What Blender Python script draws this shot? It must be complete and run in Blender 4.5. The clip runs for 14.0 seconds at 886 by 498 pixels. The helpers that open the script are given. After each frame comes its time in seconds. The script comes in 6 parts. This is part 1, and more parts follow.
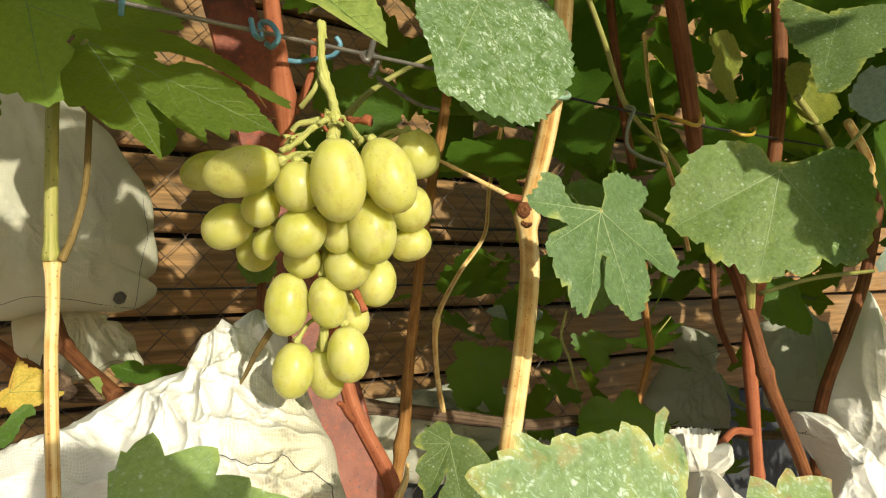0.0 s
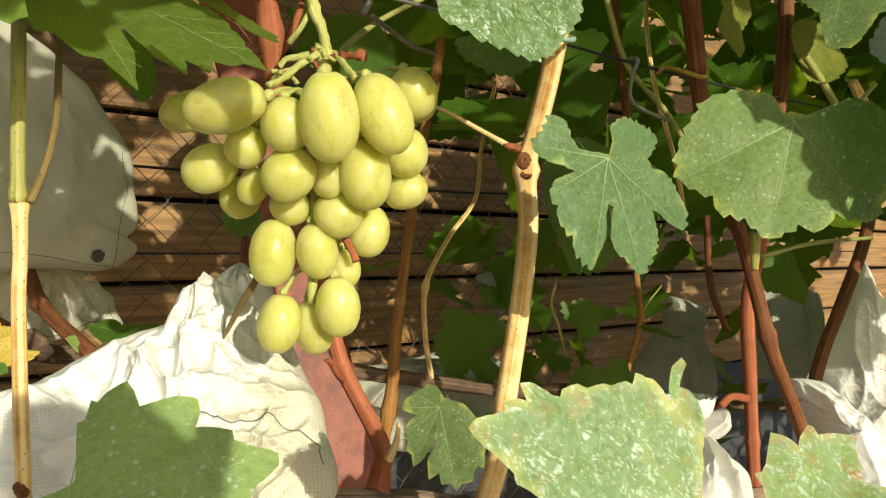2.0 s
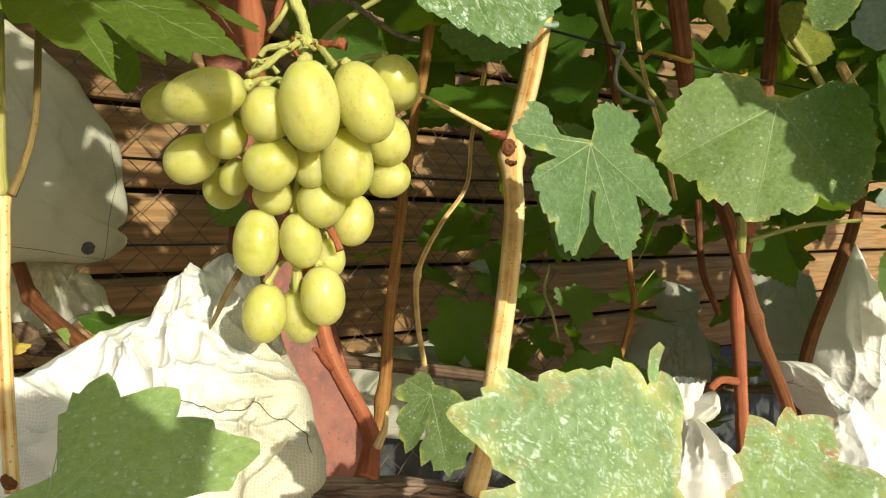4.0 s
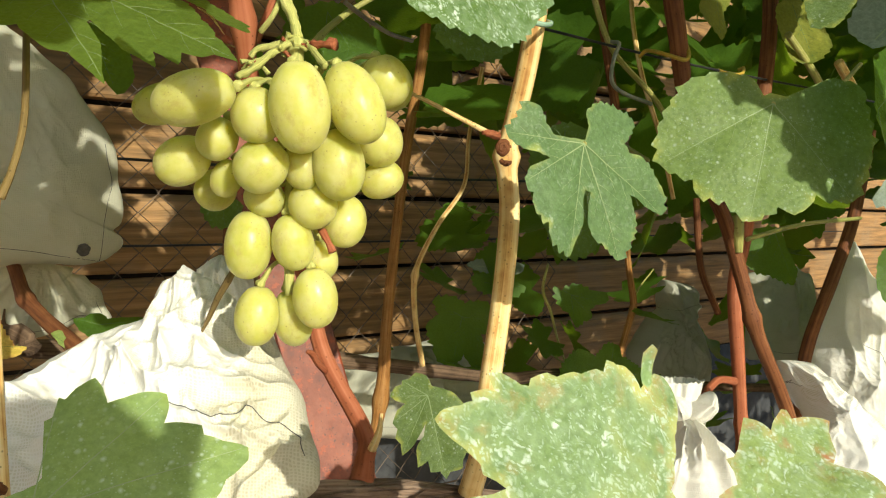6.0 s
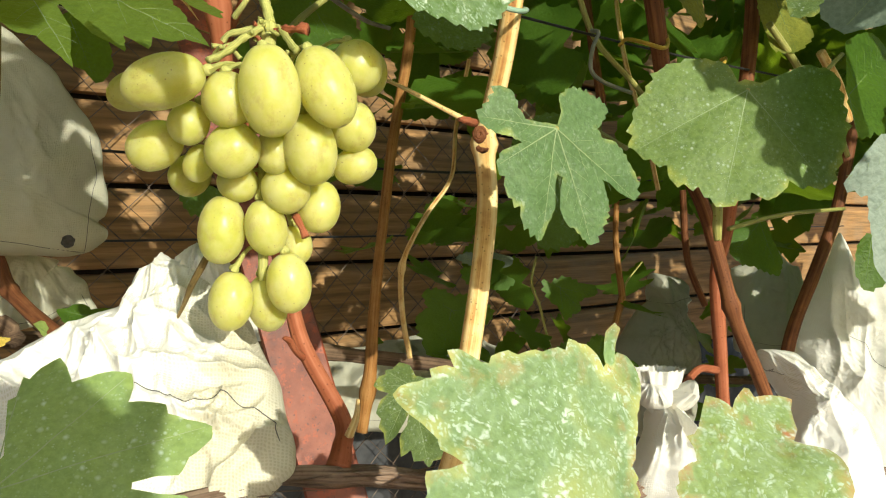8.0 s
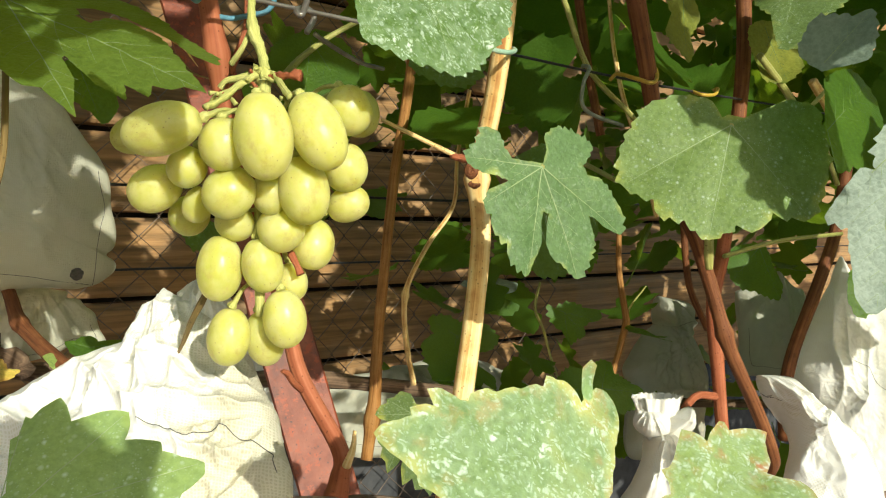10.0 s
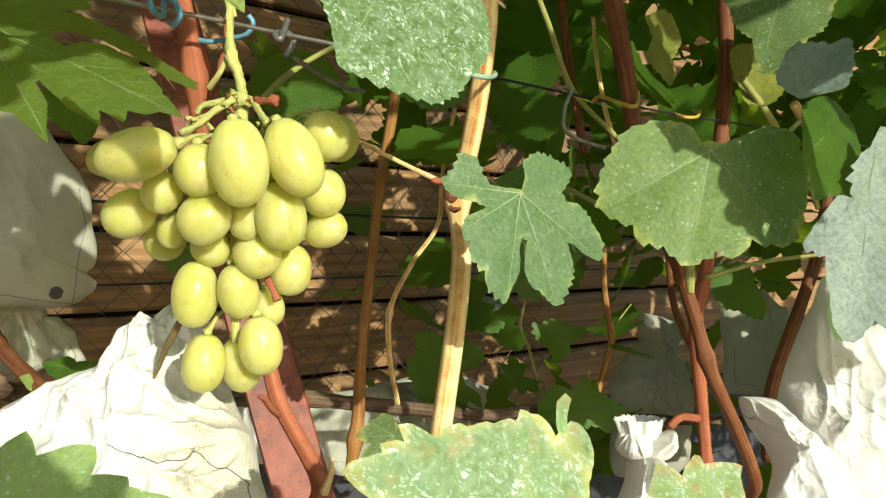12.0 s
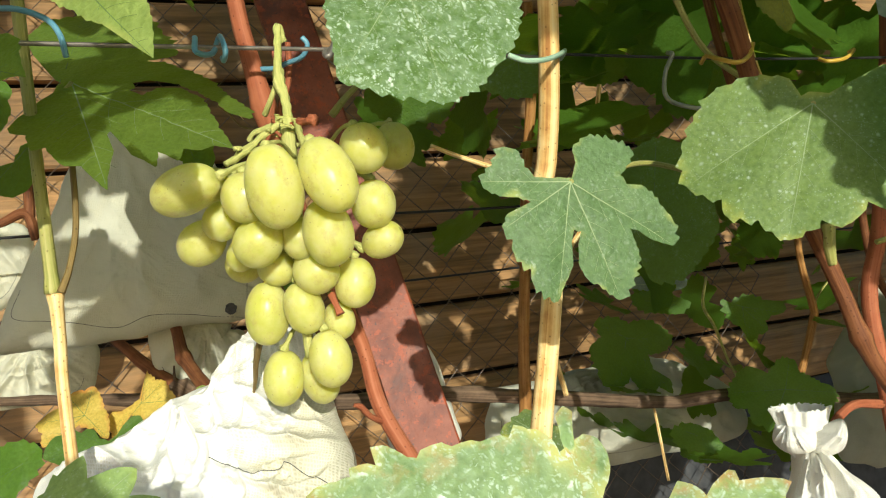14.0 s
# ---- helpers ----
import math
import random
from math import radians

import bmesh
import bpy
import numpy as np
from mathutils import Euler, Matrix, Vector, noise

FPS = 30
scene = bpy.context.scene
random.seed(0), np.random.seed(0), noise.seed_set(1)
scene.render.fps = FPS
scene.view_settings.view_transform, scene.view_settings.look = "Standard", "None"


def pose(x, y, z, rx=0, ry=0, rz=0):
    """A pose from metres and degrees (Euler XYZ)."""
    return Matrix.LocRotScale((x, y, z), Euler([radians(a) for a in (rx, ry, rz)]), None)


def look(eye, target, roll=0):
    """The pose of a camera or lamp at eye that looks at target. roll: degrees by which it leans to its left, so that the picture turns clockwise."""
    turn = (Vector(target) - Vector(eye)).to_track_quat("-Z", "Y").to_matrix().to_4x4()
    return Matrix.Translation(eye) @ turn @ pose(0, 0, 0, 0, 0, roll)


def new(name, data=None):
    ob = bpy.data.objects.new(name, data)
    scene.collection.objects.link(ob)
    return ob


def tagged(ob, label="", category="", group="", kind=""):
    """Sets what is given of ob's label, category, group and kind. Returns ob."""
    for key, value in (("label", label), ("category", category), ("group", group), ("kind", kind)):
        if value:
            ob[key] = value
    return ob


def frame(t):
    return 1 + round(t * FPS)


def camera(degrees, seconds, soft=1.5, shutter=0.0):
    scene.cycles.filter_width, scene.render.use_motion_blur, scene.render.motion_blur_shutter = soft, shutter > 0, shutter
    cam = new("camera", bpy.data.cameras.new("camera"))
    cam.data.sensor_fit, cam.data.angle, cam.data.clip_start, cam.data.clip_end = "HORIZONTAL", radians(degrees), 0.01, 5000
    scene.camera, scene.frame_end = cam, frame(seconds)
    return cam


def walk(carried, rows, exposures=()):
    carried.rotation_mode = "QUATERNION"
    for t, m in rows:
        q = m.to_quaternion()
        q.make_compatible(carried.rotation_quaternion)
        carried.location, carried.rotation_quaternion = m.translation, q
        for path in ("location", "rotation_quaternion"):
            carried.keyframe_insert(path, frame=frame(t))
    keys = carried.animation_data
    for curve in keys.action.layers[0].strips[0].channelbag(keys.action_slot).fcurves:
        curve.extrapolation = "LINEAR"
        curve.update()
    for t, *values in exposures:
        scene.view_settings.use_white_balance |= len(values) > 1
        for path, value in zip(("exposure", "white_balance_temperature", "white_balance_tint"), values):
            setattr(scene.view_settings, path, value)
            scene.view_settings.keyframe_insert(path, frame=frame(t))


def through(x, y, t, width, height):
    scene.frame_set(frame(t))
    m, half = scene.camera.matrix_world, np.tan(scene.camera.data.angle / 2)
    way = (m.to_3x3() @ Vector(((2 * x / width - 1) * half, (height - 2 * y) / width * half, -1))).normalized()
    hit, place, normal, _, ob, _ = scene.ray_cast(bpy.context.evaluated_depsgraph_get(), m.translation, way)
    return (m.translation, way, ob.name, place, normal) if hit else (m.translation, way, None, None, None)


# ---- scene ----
from mathutils import geometry

cam = camera(59.1, 14.0, soft=1.15)
PATH = [
    (0, (0.009, 0.0, 1.21), (-0.001, 1.999, 1.252), 0.3),
    (0.5, (0.004, 0.009, 1.206), (0.004, 2.009, 1.229), 0.3),
    (1, (0.0, 0.015, 1.206), (0.009, 2.015, 1.207), 0.7),
    (1.5, (0.001, 0.019, 1.201), (0.021, 2.019, 1.191), 1.0),
    (2, (0.004, 0.021, 1.199), (0.033, 2.02, 1.174), 1.0),
    (2.5, (0.004, 0.026, 1.197), (0.041, 2.025, 1.155), 0.7),
    (3, (0.005, 0.024, 1.199), (0.043, 2.023, 1.15), 0.3),
    (5.5, (0.015, 0.019, 1.199), (0.05, 2.017, 1.138), 0.2),
    (6, (0.013, 0.023, 1.2), (0.048, 2.022, 1.141), -0.0),
    (6.5, (0.015, 0.025, 1.197), (0.056, 2.023, 1.139), -0.4),
    (7, (0.01, 0.027, 1.195), (0.054, 2.025, 1.132), -0.5),
    (7.5, (0.016, 0.025, 1.194), (0.064, 2.023, 1.123), -0.2),
    (10, (0.032, 0.011, 1.201), (0.048, 2.011, 1.191), -0.7),
    (10.5, (0.032, 0.012, 1.201), (0.041, 2.012, 1.201), -1.1),
    (11, (0.035, 0.009, 1.205), (0.054, 2.009, 1.214), -0.9),
    (11.5, (0.037, 0.008, 1.204), (0.075, 2.007, 1.22), -0.5),
    (12, (0.037, 0.013, 1.207), (0.081, 2.013, 1.229), -0.5),
    (12.5, (0.039, 0.016, 1.213), (0.001, 2.016, 1.249), -1.1),
    (13, (0.07, 0.023, 1.207), (-0.209, 2.003, 1.222), -2.2),
    (13.5, (0.095, 0.034, 1.205), (-0.38, 1.977, 1.194), -4.1),
    (14, (0.11, 0.033, 1.211), (-0.414, 1.963, 1.223), -5.8),
]
EXPOSURES = [(0, -0.02, 6580, 10), (3, 0.02, 6440, 9.5), (7.5, 0.09, 6220, 9), (11, 0.20, 6050, 8.5), (12.5, 0.22, 6000, 8.5), (13.3, 0.10, 5980, 8.5), (14, 0.06, 5980, 8.5)]
walk(cam, [(t, look(eye, target, roll)) for t, eye, target, roll in PATH], EXPOSURES)

# ---- light ----
SUN_FROM = Vector((0.52, -1.0, 0.35)).normalized()
world = bpy.data.worlds.new("world")
scene.world = world
world.use_nodes = True
sky = world.node_tree.nodes.new("ShaderNodeTexSky")
sky.sky_type, sky.sun_disc = "NISHITA", False
sky.sun_elevation = math.asin(SUN_FROM.z)
sky.sun_rotation = math.atan2(SUN_FROM.x, SUN_FROM.y)
world.node_tree.links.new(sky.outputs[0], world.node_tree.nodes["Background"].inputs[0])
world.node_tree.nodes["Background"].inputs[1].default_value = 0.15
sun = new("sun", bpy.data.lights.new("sun", "SUN"))
sun.data.energy, sun.data.angle, sun.data.color = 4.8, radians(0.55), (1.0, 0.94, 0.75)
sun.matrix_world = look(SUN_FROM * 5, (0, 0, 0))


# ---- materials ----
def material(name):
    m = bpy.data.materials.new(name)
    m.use_nodes = True
    nt = m.node_tree
    bsdf = nt.nodes["Principled BSDF"]

    def node(kind, **kw):
        n = nt.nodes.new("ShaderNode" + kind)
        for k, v in kw.items():
            if k in n.inputs:
                n.inputs[k].default_value = v
        return n

    def link(a, b):
        nt.links.new(a, b)

    return m, nt, bsdf, node, link


def ramp(node, link, source, stops):
    r = node("ValToRGB")
    e = r.color_ramp.elements
    e[0].position, e[0].color = stops[0][0], (*stops[0][1], 1)
    e[1].position, e[1].color = stops[-1][0], (*stops[-1][1], 1)
    for p, c in stops[1:-1]:
        e.new(p).color = (*c, 1)
    link(source, r.inputs[0])
    return r.outputs[0]


def mixed(node, link, fac, a, b, blend="MIX"):
    m = node("Mix")
    m.data_type, m.blend_type = "RGBA", blend
    for sock, val in ((m.inputs[0], fac), (m.inputs[6], a), (m.inputs[7], b)):
        if hasattr(val, "links"):
            link(val, sock)
        else:
            sock.default_value = val if not isinstance(val, tuple) else (*val, 1)
    return m.outputs[2]


def noise_at(node, link, vec, scale, detail=4, stretch=None, rough=0.55):
    if stretch:
        mp = node("Mapping")
        mp.inputs["Scale"].default_value = stretch
        link(vec, mp.inputs[0])
        vec = mp.outputs[0]
    n = node("TexNoise", Scale=scale, Detail=detail, Roughness=rough)
    link(vec, n.inputs["Vector"])
    return n.outputs[0]


def bumped(node, link, height, strength, distance, bsdf):
    b = node("Bump", Strength=strength, Distance=distance)
    link(height, b.inputs["Height"])
    link(b.outputs[0], bsdf.inputs["Normal"])
    return b.outputs[0]


def wobble(node, link, vec, scale, amount):
    """The place, shifted by noise in all three directions."""
    n = node("TexNoise", Scale=scale, Detail=4.0)
    link(vec, n.inputs["Vector"])
    w = node("Vector" + "Math")
    w.operation = "MULTIPLY_ADD"
    link(n.outputs[1], w.inputs[0])
    w.inputs[1].default_value = (amount,) * 3
    link(vec, w.inputs[2])
    return w.outputs[0]


def drops(node, link, vec, scale, size, stretch):
    """Dried drops of uneven size, one to a cell."""
    mp = node("Mapping")
    mp.inputs["Scale"].default_value = stretch
    link(vec, mp.inputs[0])
    v = node("TexVoronoi", Scale=scale)
    link(mp.outputs[0], v.inputs["Vector"])
    part = node("SeparateColor")
    link(v.outputs["Color"], part.inputs[0])
    gap = node("Math")
    gap.operation = "MULTIPLY_ADD"
    link(part.outputs[0], gap.inputs[0])
    gap.inputs[1].default_value = size
    less = node("Math")
    less.operation = "MULTIPLY"
    link(v.outputs["Distance"], less.inputs[0])
    less.inputs[1].default_value = -1.0
    link(less.outputs[0], gap.inputs[2])
    return ramp(node, link, gap.outputs[0], [(0.0, (0, 0, 0)), (0.30, (1, 1, 1))])


def leaf_material(name, dark, light, through, speck=0.0, margin=None, margin_at=0.8, rough=0.42, trans=0.3, blotch=None, rust=None, dotted=False):
    """A vine leaf: two greens, light that shines through, spray residue as pale specks, a withered margin."""
    m, nt, bsdf, node, link = material(name)
    co = node("TexCoord").outputs["Object"]
    rnd = node("ObjectInfo").outputs["Random"]
    base = ramp(node, link, noise_at(node, link, co, 45, 5), [(0.3, dark), (0.7, light)])
    fine = noise_at(node, link, co, 420, 3)
    base = mixed(node, link, 0.35, base, ramp(node, link, fine, [(0.35, tuple(c * 0.6 for c in dark)), (0.65, tuple(c * 1.25 for c in light))]))
    hsv = node("HueSaturation")
    mr = node("MapRange")
    link(rnd, mr.inputs[0])
    mr.inputs[3].default_value, mr.inputs[4].default_value = 0.8, 1.2
    link(mr.outputs[0], hsv.inputs["Value"])
    link(base, hsv.inputs["Color"])
    base = hsv.outputs[0]
    if blotch:
        base = mixed(node, link, ramp(node, link, noise_at(node, link, co, 28, 3), [(0.52, (0, 0, 0)), (0.66, (1, 1, 1))]), base, blotch)
    if margin:
        at = node("Attribute")
        at.attribute_name = "edge"
        add = node("Math")
        add.operation = "MULTIPLY_ADD"
        link(noise_at(node, link, co, 60, 4), add.inputs[0])
        add.inputs[1].default_value = 0.9
        link(at.outputs["Fac"], add.inputs[2])
        half = node("Math")
        half.operation = "MULTIPLY"
        link(add.outputs[0], half.inputs[0])
        half.inputs[1].default_value = 0.5
        base = mixed(node, link, ramp(node, link, half.outputs[0], [(margin_at / 2, (0, 0, 0)), (margin_at / 2 + 0.10, (0.85, 0.85, 0.85))]), base, margin)
    if rust:
        near = ramp(node, link, at.outputs["Fac"], [(0.62, (0, 0, 0)), (0.88, (1, 1, 1))])
        spots = ramp(node, link, noise_at(node, link, co, 85, 6, None, 0.65), [(0.52, (0, 0, 0)), (0.66, (0.75, 0.75, 0.75))])
        base = mixed(node, link, mixed(node, link, 1.0, near, spots, "MULTIPLY"), base, rust)
    net = node("TexVoronoi", Scale=300.0)
    net.feature = "DISTANCE_TO_EDGE"
    link(wobble(node, link, co, 120, 0.004), net.inputs["Vector"])
    lines = ramp(node, link, net.outputs[0], [(0.0, (1, 1, 1)), (0.09, (0, 0, 0))])
    base = mixed(node, link, mixed(node, link, 0.03 if speck > 0.4 else 0.09, (0, 0, 0), lines), base, tuple(min(1.0, c * 2.2 + 0.03) for c in light))
    if speck:
        heavy = speck > 0.5
        way = wobble(node, link, co, 150, 0.002 if dotted else 0.010)
        big_drops = drops(node, link, way, 380.0, 0.42 if dotted else 0.54 if heavy else 0.55, (1, 1, 1) if dotted else (1.15, 0.75, 1))
        small_drops = drops(node, link, way, 720.0 if heavy else 1000.0, 0.44 if dotted else 0.70 if heavy else 0.60, (1, 1, 1) if dotted else (1.1, 0.8, 1))
        where = ramp(node, link, noise_at(node, link, co, 60, 5), [(0.38, (0.22, 0.22, 0.22)), (0.62, (1, 1, 1))] if heavy else [(0.38, (0.5 * speck,) * 3), (0.62, (min(1.0, 2.2 * speck),) * 3)] if dotted else [(0.35, (0, 0, 0)), (0.65, (1.5 * speck,) * 3)])
        film = ramp(node, link, noise_at(node, link, co, 130, 6, None, 0.7), [(0.40, (0, 0, 0)), (0.72, (0.45 * speck,) * 3)])
        base = mixed(node, link, film, base, (0.42, 0.56, 0.38))
        base = mixed(node, link, mixed(node, link, 1.0, small_drops, where, "MULTIPLY"), base, (0.50, 0.63, 0.46))
        base = mixed(node, link, mixed(node, link, 1.0, big_drops, where, "MULTIPLY"), base, (0.66, 0.77, 0.64))
    link(base, bsdf.inputs["Base Color"])
    bsdf.inputs["Roughness"].default_value = rough
    bsdf.inputs["Specular IOR Level"].default_value = 0.22
    nrm = bumped(node, link, mixed(node, link, 0.12 if speck > 0.5 else 0.28, mixed(node, link, 0.45, noise_at(node, link, co, 150, 3), noise_at(node, link, co, 420, 4)), net.outputs[0]), 0.9, 0.0012, bsdf)
    tr = node("BsdfTranslucent")
    tr.inputs[0].default_value = (*through, 1)
    link(nrm, tr.inputs["Normal"])
    mix = node("MixShader")
    mix.inputs[0].default_value = trans
    link(bsdf.outputs[0], mix.inputs[1])
    link(tr.outputs[0], mix.inputs[2])
    link(mix.outputs[0], nt.nodes["Material Output"].inputs[0])
    return m


def cane_material(name, stops, rough=0.5, streak=(15, 1.6, 1), grain=1.0, bump=0.6):
    """Bark of a shoot: streaks along its length, blotches across it."""
    m, nt, bsdf, node, link = material(name)
    uv = node("TexCoord").outputs["UV"]
    ob = node("TexCoord").outputs["Object"]
    st = noise_at(node, link, uv, 1.0, 5, streak)
    bl = noise_at(node, link, ob, 70, 4)
    add = node("Math")
    add.operation = "MULTIPLY_ADD"
    link(bl, add.inputs[0])
    add.inputs[1].default_value = 0.45
    link(st, add.inputs[2])
    col = ramp(node, link, add.outputs[0], stops)
    v = node("TexVoronoi", Scale=330.0)
    link(ob, v.inputs["Vector"])
    dots = ramp(node, link, v.outputs["Distance"], [(0.10, (0.35, 0.3, 0.25)), (0.2, (1, 1, 1))])
    col = mixed(node, link, grain * 0.7, col, mixed(node, link, 1.0, col, dots, "MULTIPLY"))
    link(col, bsdf.inputs["Base Color"])
    bsdf.inputs["Roughness"].default_value = rough + 0.1
    bsdf.inputs["Specular IOR Level"].default_value = 0.3
    bumped(node, link, add.outputs[0], bump, 0.0012, bsdf)
    return m


def cloth_material(name, tone, trans=0.35, weave=900.0, net=0.8, panel=None):
    """Thin nonwoven cloth with a fine mesh, dust and light that passes through."""
    m, nt, bsdf, node, link = material(name)
    co = node("TexCoord").outputs["Object"]
    dirt = ramp(node, link, noise_at(node, link, co, 22, 5), [(0.3, tuple(c * 0.86 for c in tone)), (0.62, tone)])
    fibre = noise_at(node, link, co, 260, 4, (1, 1, 0.25))
    sheet = node("SeparateXYZ")
    link(wobble(node, link, co, 26, 0.012), sheet.inputs[0])
    grid = []
    for axis in (0, 1):
        turn = node("Math")
        turn.operation = "MULTIPLY"
        link(sheet.outputs[axis], turn.inputs[0])
        turn.inputs[1].default_value = 2 * math.pi * weave
        wave = node("Math")
        wave.operation = "SINE"
        link(turn.outputs[0], wave.inputs[0])
        lift = node("Math")
        lift.operation = "MULTIPLY_ADD"
        link(wave.outputs[0], lift.inputs[0])
        lift.inputs[1].default_value, lift.inputs[2].default_value = 0.5, 0.5
        grid.append(ramp(node, link, lift.outputs[0], [(0.22, (0, 0, 0)), (0.55, (1, 1, 1))]))
    hole = mixed(node, link, 1.0, grid[0], grid[1], "MULTIPLY")
    slack = ramp(node, link, noise_at(node, link, co, 30, 3), [(0.44, (0.08, 0.08, 0.08)), (0.58, (1, 1, 1))])
    if panel is not None:
        # one side of the bag is a single layer of open net, the other is lined
        side = node("Math")
        side.operation = "MULTIPLY_ADD"
        link(noise_at(node, link, co, 32, 4), side.inputs[0])
        side.inputs[1].default_value = 0.05
        link(sheet.outputs[0], side.inputs[2])
        single = ramp(node, link, side.outputs[0], [(panel, (0, 0, 0)), (panel + 0.014, (1, 1, 1))])
        slack = mixed(node, link, single, slack, (1, 1, 1))
        dirt = mixed(node, link, mixed(node, link, 0.75, (0, 0, 0), single), dirt, (0.70, 0.65, 0.47))
    hole = mixed(node, link, 1.0, hole, slack, "MULTIPLY")
    holes = mixed(node, link, hole, (1, 1, 1), (net, net * 0.98, net * 0.86))
    crease = node("TexNoise", Scale=95.0, Detail=3.0)
    link(wobble(node, link, co, 40, 0.02), crease.inputs["Vector"])
    fold = ramp(node, link, crease.outputs[0], [(0.40, (0, 0, 0)), (0.50, (1, 1, 1)), (0.60, (0, 0, 0))])
    base = mixed(node, link, 0.85, dirt, mixed(node, link, 1.0, dirt, holes, "MULTIPLY"))
    link(base, bsdf.inputs["Base Color"])
    bsdf.inputs["Roughness"].default_value = 0.75
    nrm = bumped(node, link, mixed(node, link, 0.16, mixed(node, link, 0.68, hole, fibre), fold), 0.7, 0.0012, bsdf)
    tr = node("BsdfTranslucent")
    tr.inputs[0].default_value = (*tone, 1)
    link(nrm, tr.inputs["Normal"])
    mix = node("MixShader")
    mix.inputs[0].default_value = trans
    link(bsdf.outputs[0], mix.inputs[1])
    link(tr.outputs[0], mix.inputs[2])
    link(mix.outputs[0], nt.nodes["Material Output"].inputs[0])
    return m


def plain_material(name, a, b, scale=60, rough=0.5, metal=0.0, bump=0.3, stretch=None):
    m, nt, bsdf, node, link = material(name)
    co = node("TexCoord").outputs["Object"]
    n = noise_at(node, link, co, scale, 6, stretch)
    link(ramp(node, link, n, [(0.32, a), (0.68, b)]), bsdf.inputs["Base Color"])
    bsdf.inputs["Roughness"].default_value, bsdf.inputs["Metallic"].default_value = rough, metal
    bumped(node, link, n, bump, 0.002, bsdf)
    return m


def grape_material():
    m, nt, bsdf, node, link = material("grape_skin")
    co = node("TexCoord").outputs["Object"]
    rnd = node("ObjectInfo").outputs["Random"]
    off = node("Vector" + "Math")
    off.operation = "MULTIPLY_ADD"
    link(rnd, off.inputs[0])
    off.inputs[1].default_value = (7, 5, 3)
    link(co, off.inputs[2])
    p = off.outputs[0]
    base = ramp(node, link, noise_at(node, link, p, 80, 6, None, 0.65), [(0.3, (0.55, 0.550, 0.085)), (0.7, (0.74, 0.730, 0.190))])
    base = mixed(node, link, ramp(node, link, rnd, [(0.0, (0, 0, 0)), (1.0, (0.55, 0.55, 0.55))]), base, (0.50, 0.530, 0.075))
    fibres = ramp(node, link, noise_at(node, link, p, 1.0, 4, (420, 420, 45)), [(0.42, (0, 0, 0)), (0.60, (0.25, 0.25, 0.25))])
    base = mixed(node, link, fibres, base, (0.70, 0.66, 0.20))
    bloom = ramp(node, link, noise_at(node, link, p, 75, 7, None, 0.7), [(0.44, (0, 0, 0)), (0.58, (0.55, 0.55, 0.55))])
    base = mixed(node, link, bloom, base, (0.70, 0.665, 0.24))
    v = node("TexVoronoi", Scale=420.0)
    link(p, v.inputs["Vector"])
    spot = ramp(node, link, v.outputs["Distance"], [(0.07, (1, 1, 1)), (0.16, (0, 0, 0))])
    few = ramp(node, link, noise_at(node, link, p, 150, 2), [(0.50, (0, 0, 0)), (0.56, (1, 1, 1))])
    base = mixed(node, link, mixed(node, link, 1.0, spot, few, "MULTIPLY"), base, (0.26, 0.18, 0.04))
    scuff = ramp(node, link, noise_at(node, link, p, 120, 8, (1, 1, 0.6), 0.8), [(0.52, (0, 0, 0)), (0.62, (0.60, 0.60, 0.60))])
    base = mixed(node, link, scuff, base, (0.46, 0.36, 0.10))
    # the dried scar of the flower at the lower end
    tip = node("Vector" + "Math")
    tip.operation = "DISTANCE"
    link(node("TexCoord").outputs["Generated"], tip.inputs[0])
    tip.inputs[1].default_value = (0.5, 0.5, 0.0)
    base = mixed(node, link, ramp(node, link, tip.outputs["Value"], [(0.035, (0.85, 0.85, 0.85)), (0.085, (0, 0, 0))]), base, (0.20, 0.13, 0.03))
    link(base, bsdf.inputs["Base Color"])
    bsdf.inputs["Subsurface Weight"].default_value = 1.0
    bsdf.inputs["Subsurface Radius"].default_value = (1.0, 0.92, 0.35)
    bsdf.inputs["Subsurface Scale"].default_value = 0.011
    bsdf.inputs["Specular IOR Level"].default_value = 0.50
    bsdf.inputs["Sheen Weight"].default_value = 0.10
    bsdf.inputs["Sheen Roughness"].default_value = 0.35
    bsdf.inputs["Sheen Tint"].default_value = (1.0, 0.97, 0.70, 1)
    link(ramp(node, link, noise_at(node, link, p, 110, 6, None, 0.65), [(0.3, (0.24, 0.24, 0.24)), (0.7, (0.50, 0.50, 0.50))]), bsdf.inputs["Roughness"])
    nrm = bumped(node, link, noise_at(node, link, p, 260, 3), 0.12, 0.0006, bsdf)
    tr = node("BsdfTranslucent")
    tr.inputs[0].default_value = (0.86, 0.84, 0.28, 1)
    link(nrm, tr.inputs["Normal"])
    mix = node("MixShader")
    mix.inputs[0].default_value = 0.27
    link(bsdf.outputs[0], mix.inputs[1])
    link(tr.outputs[0], mix.inputs[2])
    # waxy bloom, rubbed off in patches
    wax = node("BsdfDiffuse")
    wax.inputs[0].default_value = (0.82, 0.80, 0.50, 1)
    rubbed = mixed(node, link, 0.5, noise_at(node, link, p, 60, 7, None, 0.72), noise_at(node, link, p, 230, 5, None, 0.7))
    thin = ramp(node, link, rubbed, [(0.44, (0.0, 0.0, 0.0)), (0.58, (0.20, 0.20, 0.20))])
    skin = node("MixShader")
    link(thin, skin.inputs[0])
    link(mix.outputs[0], skin.inputs[1])
    link(wax.outputs[0], skin.inputs[2])
